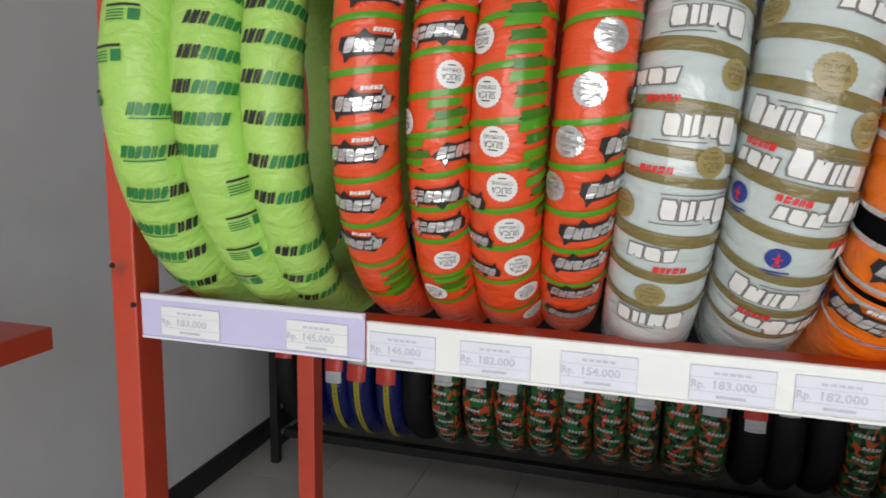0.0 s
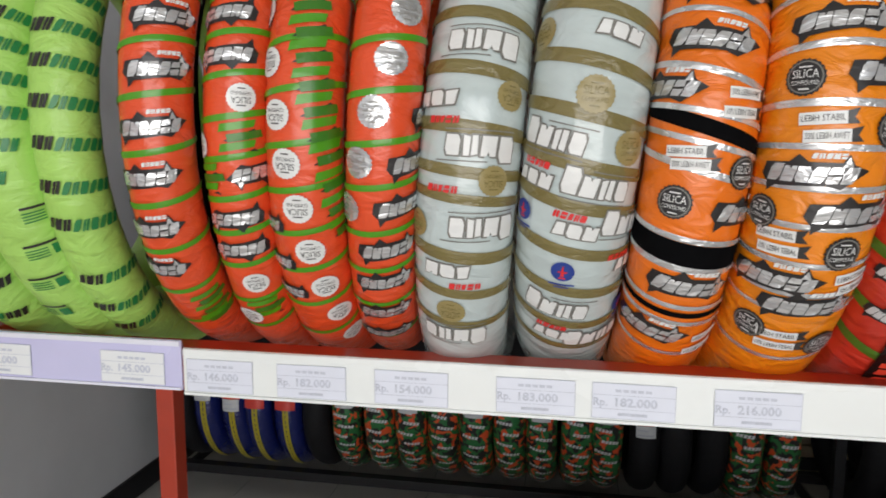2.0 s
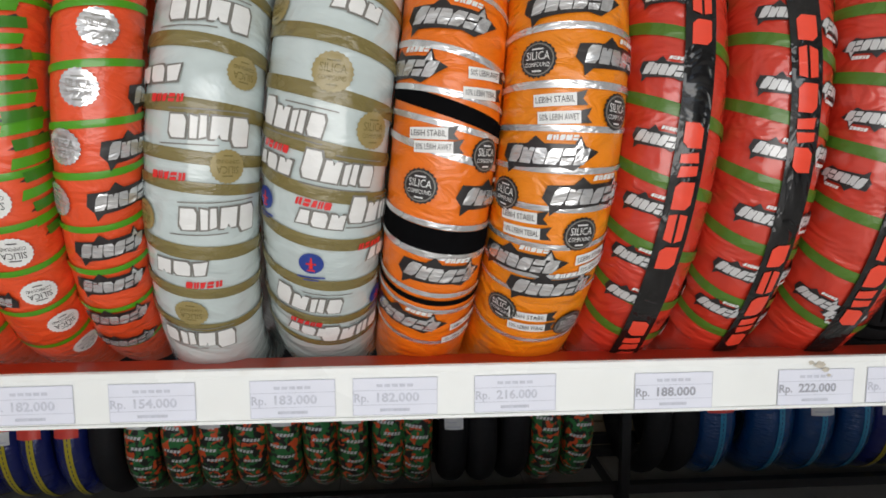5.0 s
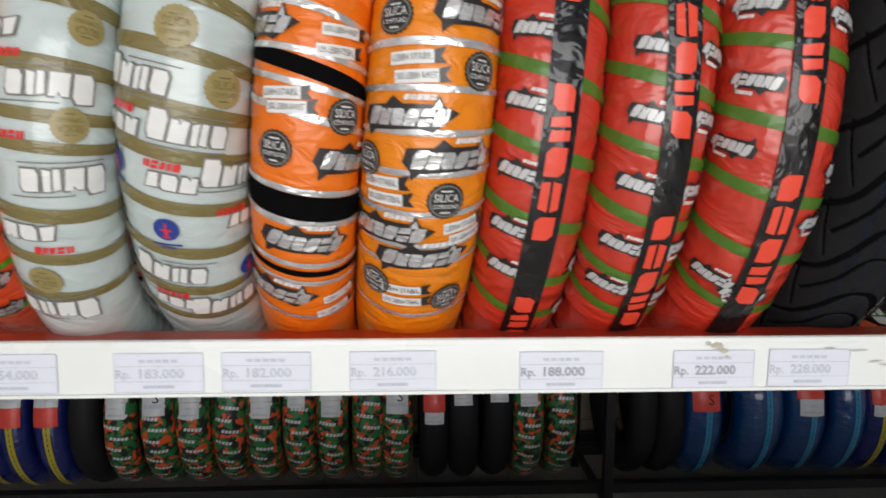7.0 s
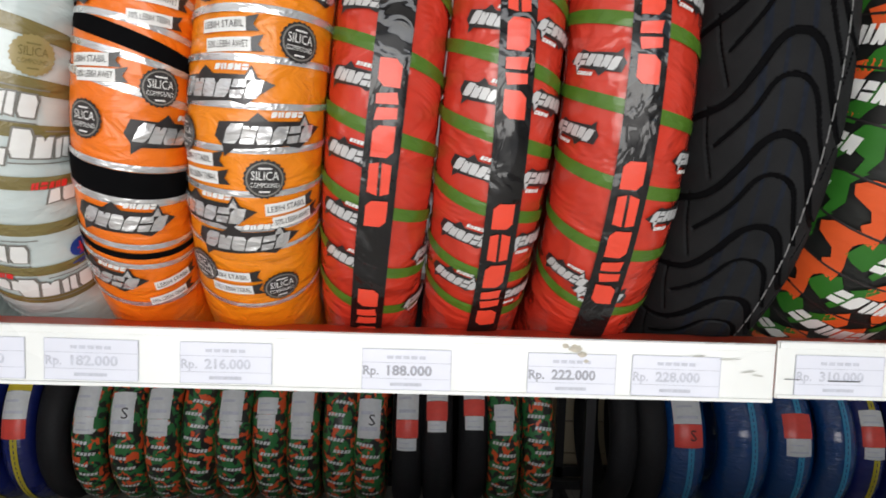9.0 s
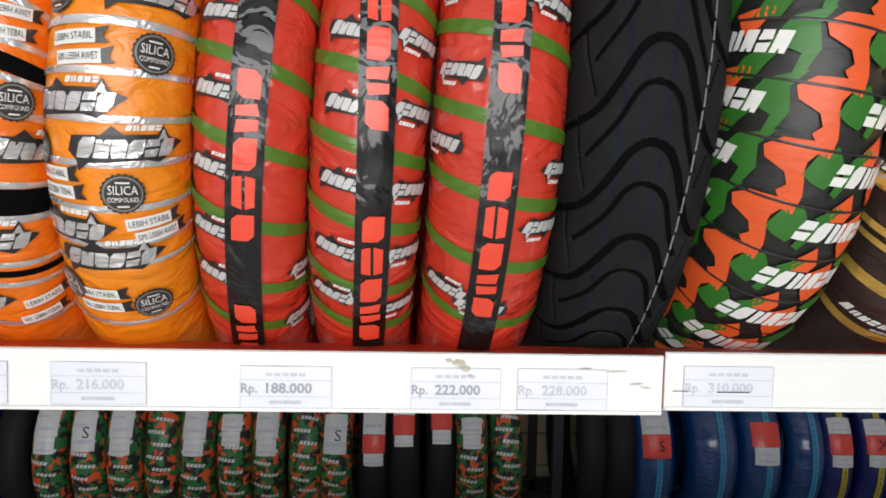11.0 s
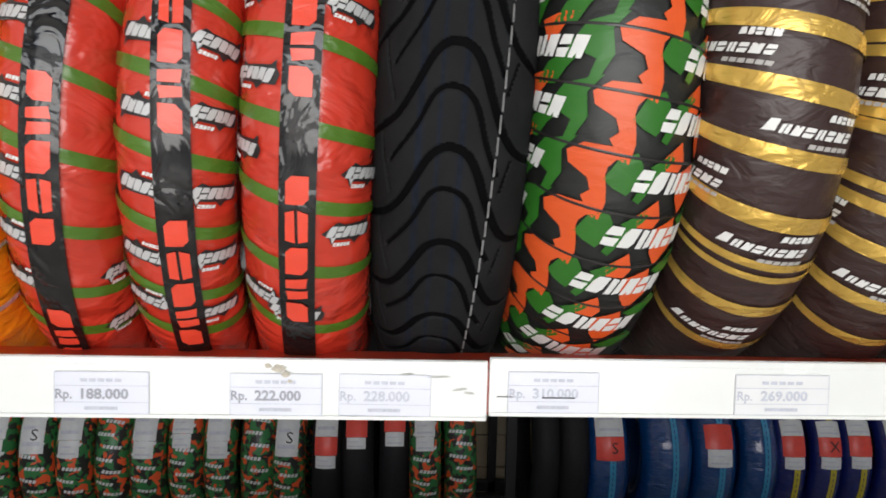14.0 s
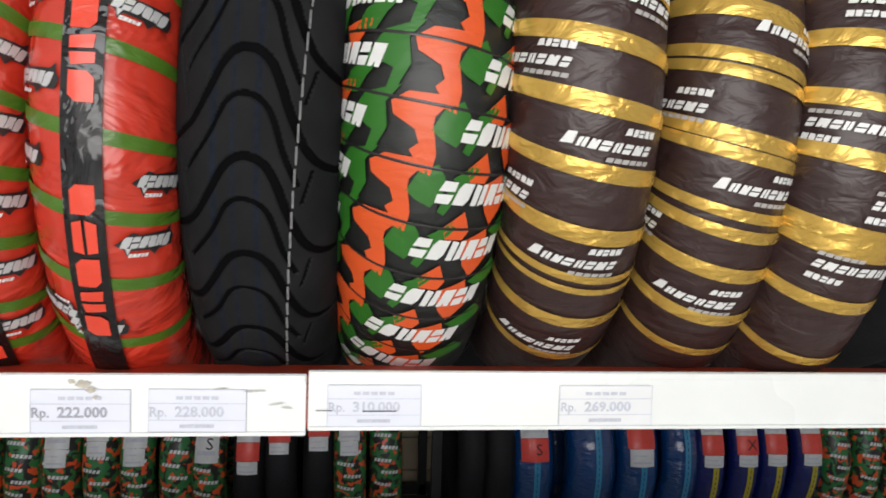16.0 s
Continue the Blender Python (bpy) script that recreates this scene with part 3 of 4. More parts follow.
# ---- orange tyres with silver bands ----
t = Tyre("orange film-wound tyre, silver bands, bare rubber in gaps", 0.2649, 0.0852, 0.285, 0.2239, 1.1555, 5.6, -1.0)
t.body(ORANGE, 34, 0.0014, 0.16, 14)
for d, w, sl in ((1.5, 0.013, -0.24), (-19.8, 0.023, -0.10), (-31.9, 0.006, -0.10), (26.0, 0.012, -0.1)):
    t.band(d, w, RUBBER_DARKENED, sl, 0.0013, name="bare_gap")
for d, w, sl in ((20.2, 0.005, -0.15), (10.3, 0.006, -0.19), (3.8, 0.005, -0.12), (-1.0, 0.005, -0.16), (-5.4, 0.006, -0.20), (-16.9, 0.005, -0.10), (-22.3, 0.006, -0.10), (-30.1, 0.005, -0.10), (-33.9, 0.005, -0.12), (-42.6, 0.005, -0.1)):
    t.band(d, w, SILVER, sl)
for d, s in ((15.3, -0.0061), (7.7, -0.0433), (-12.5, 0.0469), (-25.9, 0.0068), (-37.1, -0.02), (24.4, 0.0028)):
    star_word(t, "w", d, s, 0.066, 0.0165, SILVER, -6, small=PRINTWHITE)
for d, s, txt in ((7.4, 0.0253, "50% LEBIH AWET"), (4.3, 0.0227, "10% LEBIH TEBAL"), (-2.5, -0.0153, "LEBIH STABIL"), (-4.5, -0.0105, "50% LEBIH AWET"), (-38.5, 0.0367, "LEBIH STABIL"), (-41.9, 0.0309, "10% LEBIH TEBAL")):
    ribbon(t, txt + str(d), d, s, txt)
for d, s in ((-5.2, 0.0338), (-10.8, -0.0177)):
    seal(t, "s", d, s, 0.0145, PRINTBLACK, PRINTWHITE, 0, PRINTGREY)
t = Tyre("broad amber film-wound tyre with silver bands and black seals", 0.3503, 0.099, 0.285, 0.2135, 1.158, 4.5, 1.0)
t.body(AMBER, 36, 0.0014, -0.05, 15)
for d, w in ((22.6, 0.006), (13.6, 0.006), (4.6, 0.006), (-2.1, 0.005), (-8.5, 0.005), (-14.7, 0.005), (-21.2, 0.005), (-26.8, 0.005), (-30.6, 0.004), (-42.5, 0.005)):
    t.band(d, w, SILVER, 0.05)
for d, s in ((17.1, -0.0084), (9.4, 0.0333), (-6.6, -0.0201), (-12.3, 0.0195), (-25.1, -0.029), (-29.3, 0.0028)):
    star_word(t, "w", d, s, 0.070, 0.016 if d > -30 else 0.0158, SILVER, 4, small=PRINTWHITE)
for d, s in ((8.2, -0.0332), (1.1, 0.035), (-13.9, -0.0521), (-18.7, 0.0163), (-35.9, -0.0349), (-38.3, 0.0281)):
    seal(t, "s", d, s, 0.0150, PRINTBLACK, PRINTWHITE, 0, PRINTGREY)
for d, s, txt in ((2, -0.0179, "LEBIH STABIL"), (-0.6, -0.0135, "50% LEBIH AWET"), (-17, -0.036, "LEBIH STABIL"), (-19.5, -0.0318, "10% LEBIH TEBAL"), (-23.2, 0.0327, "LEBIH STABIL"), (-25.4, 0.0383, "50% LEBIH AWET"), (-36.1, -0.011, "LEBIH STABIL"), (-38.8, -0.0097, "10% LEBIH TEBAL")):
    ribbon(t, txt + str(d), d, s, txt, 0.032, 0.0095, 6)


# ---- scarlet tyres with a black strip round the tread ----
def scarlet(label, x, w, seat, seed, bands, slope, strip, words, down, prints):
    t = Tyre(label, x, w, 0.29, *seat)
    t.body(SCARLET, 32, 0.0014, -slope, seed)
    for d in bands:
        t.band(d, 0.0105, MOSS, slope)
    c0, c1, c2 = strip
    at = lambda u: c0 + math.degrees(u / t.R) * (c1 + c2 * math.degrees(u / t.R))
    us = [radians(-80 + 1.5 * i) * t.R for i in range(100)]
    t.put("strip", "film_strip", [[(at(a) - 0.0125, a), (at(a) + 0.0125, a), (at(b) + 0.0125, b), (at(b) - 0.0125, b)] for a, b in zip(us, us[1:])], BLACKF, 0, 0, 0.0029)
    ln = radians(24.8) * t.R
    for d in words:
        u0 = radians(d) * t.R
        polys = []
        for p in marks(5, ln, 0.0150, 0.0, 0.14, 0.0, -0.0075, 31):
            polys.append([((at(u0 - x_) + y_) if down else (at(u0 - ln + x_) - y_), u0 - x_ if down else u0 - ln + x_) for x_, y_ in p])
        t.put(("sw", d), "wordmark", polys, PRINTRED2, 0, 0, 0.0036)
    for d, s, turn in prints:
        star_word(t, "m", d, s, 0.040, 0.0112, PRINTSILVER, turn, small=PRINTWHITE)


PRINTRED2 = wrap_mat("bright_red_print", (0.82, 0.07, 0.035), 0.3)
PRINTSILVER = wrap_mat("silver_print", (0.62, 0.62, 0.62), 0.35, 0.2, 0.3, 0.2)
scarlet("scarlet film-wound tyre with green bands and glossy black strip", 0.4493, 0.085, (0.2334, 1.1495, 4.6, -0.4), 16, [25.5, 13.0, 1.1, -10.3, -21.6, -32.4, -40.8], -0.26, (0.0048, 3.8e-05, -1.1e-06), (35.8, -0.2, -36.2), True,
     [(19.9, -0.0193, -8), (7.6, -0.0197, -8), (-3.2, -0.0208, -8), (-13.9, -0.0207, -8), (-23.4, -0.0209, -8), (-31.2, -0.017, -8), (-31.6, 0.0583, 172), (-21.1, 0.0871, 172), (-42.2, 0.052, 172)])
scarlet("creased scarlet film-wound tyre, black strip lettered upwards", 0.5432, 0.0858, (0.228, 1.1533, 4.4, -2.0), 17, [23.1, 10.9, -0.7, -11.3, -22.2, -33.5, -41.6], -0.22, (0.0062, -0.00032, -5e-06), (16.2, -20.2), False,
     [(16.0, -0.0144, -8), (4.4, -0.0114, -8), (-5.7, -0.0105, -8), (-16.4, -0.0116, -8), (-27.0, -0.0154, -8), (-35.6, -0.0186, -8), (14.6, 0.0343, 172), (4.4, 0.0376, 172), (-5.7, 0.0386, 172), (-17.3, 0.0403, 172), (-27.9, 0.0408, 172), (-38.5, 0.035, 172)])
scarlet("broad scarlet film-wound tyre beside the bare black tyre", 0.6251, 0.0972, (0.2184, 1.1543, 1.9, 0.9), 18, [16.0, 4.2, -7.5, -18.3, -28.7, -40.4], -0.19, (-0.0007, 3e-05, -7.5e-07), (21.0, -13.6), False,
     [(11.2, -0.0389, 172), (-0.7, -0.0369, 172), (-10.9, -0.0504, 172), (-34.7, -0.0358, -8), (9.1, 0.0331, 172), (20.4, 0.0291, 172), (-14.3, 0.0513, 172), (-23.0, 0.038, 172), (-37.0, -0.0047, 172)])

# ---- bare black tyre with a cut tread ----
STREAK = mat("blue_moulding_line", (0.012, 0.015, 0.023), 0.8, 0, 0.4, 200, spec=0.08)
RUBBER_DUSTY = mat("dusty_rubber", (0.0165, 0.0168, 0.0178), 0.8, 0, 0.35, 25, 0.1, 260, spec=0.08)
R_B, A_B, B_B = 0.30, 0.0585, 0.0538
PERIOD = radians(13.6) * R_B
BIG = [(-0.100, -0.080), (-0.078, -0.071), (-0.046, -0.054), (-0.029, -0.031), (-0.015, -0.007), (0.0, 0.0), (0.015, -0.010), (0.029, -0.044), (0.042, -0.068), (0.060, -0.080), (0.090, -0.088)]
SMALL = [(-0.048, -0.086), (-0.027, -0.059), (-0.014, -0.035), (0.0, -0.030), (0.014, -0.040), (0.024, -0.069), (0.034, -0.091)]
SIPE_L = [(-0.060, -0.058), (-0.055, -0.085), (-0.046, -0.112)]
SIPE_R = [(0.046, -0.082), (0.038, -0.105)]


def groove_depth(u, s):
    """Depth of the cut at points (u, s), by distance to the groove lines."""
    depth = np.zeros_like(u)
    base = radians(0.5) * R_B
    for line, half, deep in ((BIG, 0.0020, 0.0055), (SMALL, 0.0012, 0.0045), (SIPE_L, 0.0008, 0.0020), (SIPE_R, 0.0008, 0.0020)):
        pts = []
        for (xa, ya), (xb, yb), (xc, yc_), (xd, yd) in zip([line[0]] + line[:-2], line[:-1], line[1:], line[2:] + [line[-1]]):
            for q in np.linspace(0, 1, 5)[:-1]:
                pts.append(tuple(0.5 * (2 * p1 + (p2 - p0) * q + (2 * p0 - 5 * p1 + 4 * p2 - p3) * q * q + (3 * p1 - p0 - 3 * p2 + p3) * q ** 3)
                                 for p0, p1, p2, p3 in ((xa, xb, xc, xd), (ya, yb, yc_, yd))))
        pts.append(line[-1])
        for rep in range(-6, 4):
            o = base - rep * PERIOD
            for (x1, y1), (x2, y2) in zip(pts, pts[1:]):
                dx, dy = x2 - x1, y2 - y1
                q = np.clip(((s - x1) * dx + (u - o - y1) * dy) / (dx * dx + dy * dy + 1e-12), 0, 1)
                d = np.hypot(s - x1 - q * dx, u - o - y1 - q * dy)
                depth = np.maximum(depth, deep * np.clip((half * 1.5 - d) / (half * 0.7), 0, 1))
    return depth


t = Tyre("broad bare black tyre with curved tread grooves and chalk line", 0.7468, 0.117, R_B, 0.2244, 1.1626, 2.6, -2.4)
nu, ns = 620, 150
us = np.radians(np.linspace(-92, 62, nu)) * R_B
ss = np.linspace(-1.62, 1.62, ns) * A_B
UU, SS = np.meshgrid(us, ss, indexing="ij")
DD = groove_depth(UU, SS)
ph = SS / A_B
rr = R_B - B_B + (B_B - DD + 0.0012) * np.cos(ph)
co = np.stack([(A_B - DD + 0.0012) * np.sin(ph), -rr * np.cos(UU / R_B), rr * np.sin(UU / R_B)], -1).reshape(-1, 3)
idx = np.arange(nu * ns).reshape(nu, ns)
fc = np.stack([idx[:-1, :-1], idx[:-1, 1:], idx[1:, 1:], idx[1:, :-1]], -1).reshape(-1, 4)
me = bpy.data.meshes.new("tread")
me.from_pydata(co.tolist(), [], fc.tolist())
me.materials.append(RUBBER_DUSTY)
me.materials.append(RUBBER_DARKENED)
me.materials.append(STREAK)
me.polygons.foreach_set("use_smooth", [True] * len(me.polygons))
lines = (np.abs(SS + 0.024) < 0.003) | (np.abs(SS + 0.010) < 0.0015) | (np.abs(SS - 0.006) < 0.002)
# faces inside the cuts take the darkened rubber: painted groove shade
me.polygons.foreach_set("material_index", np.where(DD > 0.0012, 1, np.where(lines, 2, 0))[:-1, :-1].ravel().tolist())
shared("tread", me, t.ob)
t.body(RUBBER_DARKENED, 0, name="casing")
CHALK = mat("chalk_line", (0.22, 0.22, 0.22), 0.8, 0, 0.6, 300)
for d in range(-62, 30, 3):
    s = 0.0362 + 0.00026 * d
    t.put("chalk%d" % d, "chalk_dash", [rect(-0.0008, 0.0008, 0, radians(2.5) * R_B)], CHALK, d, s, 0.0017)

# ---- camouflage tyre ----
t = Tyre("broad tyre in green and orange camouflage film, white print", 0.8561, 0.125, 0.3, 0.2187, 1.1722, 1.1, 0.2)
t.body(CAMOBLACK, 43, 0.0022, 0.1, 19)
MM = lambda pts: [(x / 1000, y / 1000) for x, y in pts]
ZIG = MM([(-18, 22), (-6, 29), (25, 27), (12, 13), (11, 7), (13, -4), (14, -13), (11, -27), (3, -24), (-10, -24), (-8, -20), (1, -18), (-4, -10), (2, -5), (-1, 4), (-16, 13)])
GR = MM([(31, 24), (36, 15), (37, 9), (34, 1), (27, -7), (17, -2), (10, 4), (18, 18)])
GR2 = MM([(42, 11), (56, 22), (63, 20), (50, 7), (37, -13), (32, -10)])
GR3 = MM([(45, -18), (37, -23), (27, -29), (36, -33), (39, -27)])
OR2 = MM([(38, -22), (53, -11), (58, -27), (53, -34), (40, -32)])
GL = MM([(-83, -15), (-70, 1), (-56, 7), (-39, 27), (-11, 33), (-22, 21), (-20, 4), (-28, -10), (-37, -13), (-32, 1), (-42, 6), (-53, -4), (-62, -16)])
OL = MM([(-78, 35), (-56, 37), (-45, 35), (-56, 27), (-67, 15), (-73, 18)])
OR4 = MM([(67, 7), (90, 13), (95, -13), (78, -27), (70, -13)])
GR5 = MM([(-123, 27), (-90, 29), (-87, 7), (-101, -13), (-126, -1)])
GR6 = MM([(78, -32), (106, -21), (118, -38), (90, -43)])
for i in range(-3, 8):
    d, s = -11.4 - 8.13 * (i - 1), -0.012 - 0.0145 * (i - 1)
    for nm, ps, m in (("green", [GR, GR2, GR3, GL, GR5, GR6], CAMOGREEN), ("orange", [ZIG, OR2, OL, OR4], CAMOORANGE)):
        lim = 1.9 * t.a
        cut = [[(min(max(x, -lim - s), lim - s), y) for x, y in p] for p in ps]
        cut = [p for p in cut if max(q[0] for q in p) - min(q[0] for q in p) > 0.002]
        for q, p in enumerate(cut):
            t.put((nm, i, q), "camouflage_patch", [p], m, d, s, 0.0024)
    for x0, y0, nm in ((0.035, 0.0, "r"), (-0.108, 0.014, "l")):
        b = xform(marks(6, 0.074, 0.0165, 0.25, 0.14, -0.037, -0.008, 41), x0 + 0.034, y0, 172)
        b = [p for p in b if abs(s + sum(q[0] for q in p) / len(p)) < 1.8 * t.a]
        if b:
            t.put(("word", nm, i), "wordmark", b, PRINTWHITE, d, s, 0.0029)
for i in range(-4, 8):
    t.band(-7.4 - 8.13 * (i - 1), 0.0022, PRINTBLACK, -0.13, 0.0029, name="film_edge")


# ---- dark brown tyres with gold bands ----
def brown(label, x, w, seat, seed, bands, slope, words, turned=False):
    t = Tyre(label, x, w, 0.30, *seat)
    t.body(BROWN, 40, 0.0022, -slope, seed)
    for d, wd in bands:
        t.band(d, wd, GOLD, slope, 0.0017)
    turn = 180 if turned else 0
    for d, s in words:
        tr = turn + math.degrees(math.atan(slope)) * 0.8
        t.put("p1", "wordmark", xform(marks(8, 0.068, 0.0070, 0.35, 0.18, -0.036, -0.004, 51, 0.35), 0, 0, tr), PRINTWHITE, d, s, 0.0025)
        t.put("p2", "wordmark", xform(marks(5, 0.028, 0.0052, 0.15, 0.16, 0.006, 0.0085, 52), 0, 0, tr), PRINTWHITE, d, s, 0.0025)
        t.put("p3", "small_print", xform([rect(0.0 + 0.006 * k, 0.005 + 0.006 * k, -0.011, -0.0078, 0.3) for k in range(6)], 0, 0, tr), PRINTGREY2, d, s, 0.0025)


PRINTGREY2 = wrap_mat("pale_grey_print", (0.45, 0.43, 0.41), 0.4)
brown("broad dark brown film-wound tyre with even gold bands", 0.9814, 0.112, (0.2024, 1.1846, -0.5, -2.8), 20,
     [(8.0, 0.013), (-0.9, 0.013), (-9.1, 0.0135), (-17.8, 0.0125), (-27.1, 0.0135), (-34.4, 0.007), (-36.7, 0.006), (-43.6, 0.012), (-54.0, 0.01)], -0.2,
     [(4.3, 0.0221), (-3.0, -0.0546), (-14.4, 0.009), (-21.6, -0.0783), (-31.3, -0.0053), (-49.7, -0.0195)])
brown("broad dark brown film-wound tyre with wide creased gold bands", 1.1115, 0.112, (0.2283, 1.1593, 1.2, -4.6), 21,
     [(18.6, 0.013), (10.4, 0.015), (3.6, 0.010), (1.4, 0.009), (-7.3, 0.012), (-9.6, 0.010), (-18.0, 0.009), (-21.0, 0.010), (-27.6, 0.013), (-36.4, 0.012), (-44.4, 0.009)], -0.2,
     [(-2.4, -0.0638), (-14.6, 0.0146), (-32.6, -0.0123), (7.1, 0.0326), (-21.4, -0.09)])
brown("broad dark brown film-wound tyre, white print upside down", 1.2036, 0.11, (0.2221, 1.1484, 1.0, -3.0), 22,
     [(17.1, 0.012), (9.0, 0.014), (0.2, 0.013), (-7.8, 0.013), (-18.9, 0.015), (-21.4, 0.012), (-30.6, 0.012), (-42.9, 0.01)], -0.16,
     [(-14.6, 0.0296), (-24.2, 0.0008), (-3.1, -0.0246), (14.6, 0.0033)], True)
for i, x in enumerate((1.33, 1.455, 1.58)):
    t = Tyre("bare black rubber tyre on the red rack's rails", x, 0.118, 0.30, 0.24, 1.188)
    t.body(RUBBER, 0, name="rubber_casing")
# ---- price rails and tags ----
RAILS = [("lilac plastic price rail with a clear edge on the red shelf", -0.505, -0.2295, 1.186, 1.2385, FASCIA_LILAC),
         ("white price rail, scuffed and stained, along the red shelf", -0.2275, 0.7695, 1.182, 1.231, FASCIA),
         ("clean white price rail along the red shelf", 0.771, 2.36, 1.186, 1.234, FASCIA)]
for label, x0, x1, z0, z1, m in RAILS:
    rail = empty("price_rail", pose(x0, 0, z0), label, "price rail", "price rails")
    w, h = x1 - x0, z1 - z0
    box_part("rail_face", (0, w, 0.0, 0.0035, 0, h), m, rail, 0.0008)
    box_part("upper_lip", (0.001, w - 0.001, -0.0022, -0.0002, h - 0.006, h - 0.0005), ACRYLIC if m is FASCIA_LILAC else m, rail, 0.0006)
    box_part("lower_lip", (0.001, w - 0.001, -0.0022, -0.0002, 0.0005, 0.0035), ACRYLIC if m is FASCIA_LILAC else m, rail, 0.0006)


def flat_xz(name, polys, material, parent, y, label=""):
    bm = bmesh.new()
    for p in polys:
        bm.faces.new([bm.verts.new((x, y, z)) for x, z in p])
    return part(name, bm, material, parent, label)


def price_tag(x0, x1, z0, txt, white, pale, struck=False):
    w, h = x1 - x0, 0.0335
    tag = empty("price_tag", pose((x0 + x1) / 2, -0.0008, z0, 0, random.uniform(-0.5, 0.5)), "paper price tag printed Rp. %s, in the price rail" % txt, "price tag", "price tags")
    box_part("paper", (-w / 2, w / 2, -0.0006, 0.0, 0, h), TAG_WHITE if white else TAG, tag)
    ink = INK_PALE if pale else INK
    e = 0.0005
    flat_xz("tag_border", [rect(-w / 2, w / 2, h - e, h), rect(-w / 2, w / 2, 0, e), rect(-w / 2, -w / 2 + e, e, h - e), rect(w / 2 - e, w / 2, e, h - e),
                            rect(-w / 2 + e, w / 2 - e, h * 0.66, h * 0.66 + e), rect(-w / 2 + e, w / 2 - e, h * 0.27, h * 0.27 + e)], INK_PALE, tag, -0.0009)
    flat_xz("price", xform(text_faces("Rp.", 0.0105, 0.0125, 0.0002), -w * 0.40, h * 0.46) + xform(text_faces(txt, 0.0112, w * 0.50, 0.00035), w * 0.02, h * 0.465), ink, tag, -0.0011)
    flat_xz("small_print", [rect(-w * 0.22 + k * w * 0.09, -w * 0.15 + k * w * 0.09, h * 0.76, h * 0.84) for k in range(5)], INK_PALE, tag, -0.0011)
    flat_xz("small_print", [rect(-w * 0.18, w * 0.17, h * 0.1, h * 0.18)], INK_PALE, tag, -0.0011)
    if struck:
        flat_xz("pen_line", [rect(-w * 0.16, w * 0.20, h * 0.36, h * 0.39, 0.2)], PEN, tag, -0.0013)
        flat_xz("pen_line", [rect(-w * 0.62, -w * 0.44, h * 0.38, h * 0.40)], PEN, tag, -0.0013)


for x0, x1, z0, txt, white, pale, struck in (
        (-0.478, -0.402, 1.192, "183.000", 1, 1, 0), (-0.320, -0.248, 1.191, "145.000", 1, 1, 0), (-0.223, -0.152, 1.187, "146.000", 0, 1, 0), (-0.126, -0.055, 1.187, "182.000", 0, 1, 0),
        (-0.026, 0.046, 1.187, "154.000", 0, 1, 0), (0.092, 0.165, 1.187, "183.000", 0, 1, 0), (0.180, 0.254, 1.187, "182.000", 0, 1, 0), (0.287, 0.360, 1.187, "216.000", 0, 1, 0),
        (0.432, 0.504, 1.1855, "188.000", 0, 0, 0), (0.566, 0.638, 1.1855, "222.000", 0, 0, 0), (0.651, 0.724, 1.1858, "228.000", 0, 1, 0), (0.786, 0.860, 1.1895, "310.000", 0, 1, 1),
        (0.973, 1.052, 1.1895, "269.000", 1, 1, 0)):
    price_tag(x0, x1, z0, txt, white, pale, struck)

DIRT = mat("brown_dirt", (0.52, 0.48, 0.40), 0.7, 0, 0.3, 300)
smudge = empty("dirt_smudge", pose(0.604, -0.0026, 1.2235), "brownish dirt smudge on the white price rail", "stain")
for cx, cz, r in ((0.0, 0.0, 0.0055), (0.006, -0.0045, 0.004), (-0.008, 0.002, 0.003), (0.009, -0.010, 0.0022)):
    flat_xz("smear", [[(cx + r * random.uniform(0.6, 1.2) * math.cos(a), cz + 0.6 * r * random.uniform(0.6, 1.2) * math.sin(a)) for a in (k * math.pi / 7 for k in range(14))]], DIRT, smudge, 0.0 if r > 0.005 else -0.0003 * cx / 0.01)

SCUFF = mat("grey_scuff", (0.50, 0.50, 0.47), 0.7, 0, 0.4, 300)
BARE = mat("bare_chipped_paint", (0.75, 0.55, 0.45), 0.5, 0, 0.3, 200)
wear = empty("scuff_mark", pose(0.735, -0.0026, 1.206), "grey scuff marks on the end of the white price rail", "stain")
for x, z, w, a in ((0.012, 0.002, 0.007, 8), (0.020, -0.001, 0.005, -5), (-0.004, 0.012, 0.010, 2), (-0.03, 0.014, 0.006, 4)):
    flat_xz("scuff", xform([[(-w, 0), (-w * 0.3, -0.0008), (w * 0.6, -0.0005), (w, 0.0002), (w * 0.4, 0.0007), (-w * 0.5, 0.0006)]], x, z, a), SCUFF, wear, 0.0)
chips = empty("paint_chip", pose(0.72, 0.0035, TOP - 0.0045), "pale chips in the red paint of the shelf edge", "stain")
for x, w in ((-0.02, 0.008), (0.004, 0.012), (0.028, 0.005), (-0.55, 0.004), (-0.3, 0.003)):
    flat_xz("chip", [[(x - w, 0.001), (x - w * 0.4, -0.0016), (x + w * 0.5, -0.0010), (x + w, 0.0012), (x + w * 0.2, 0.0020), (x - w * 0.5, 0.0016)]], BARE, chips, 0.0)

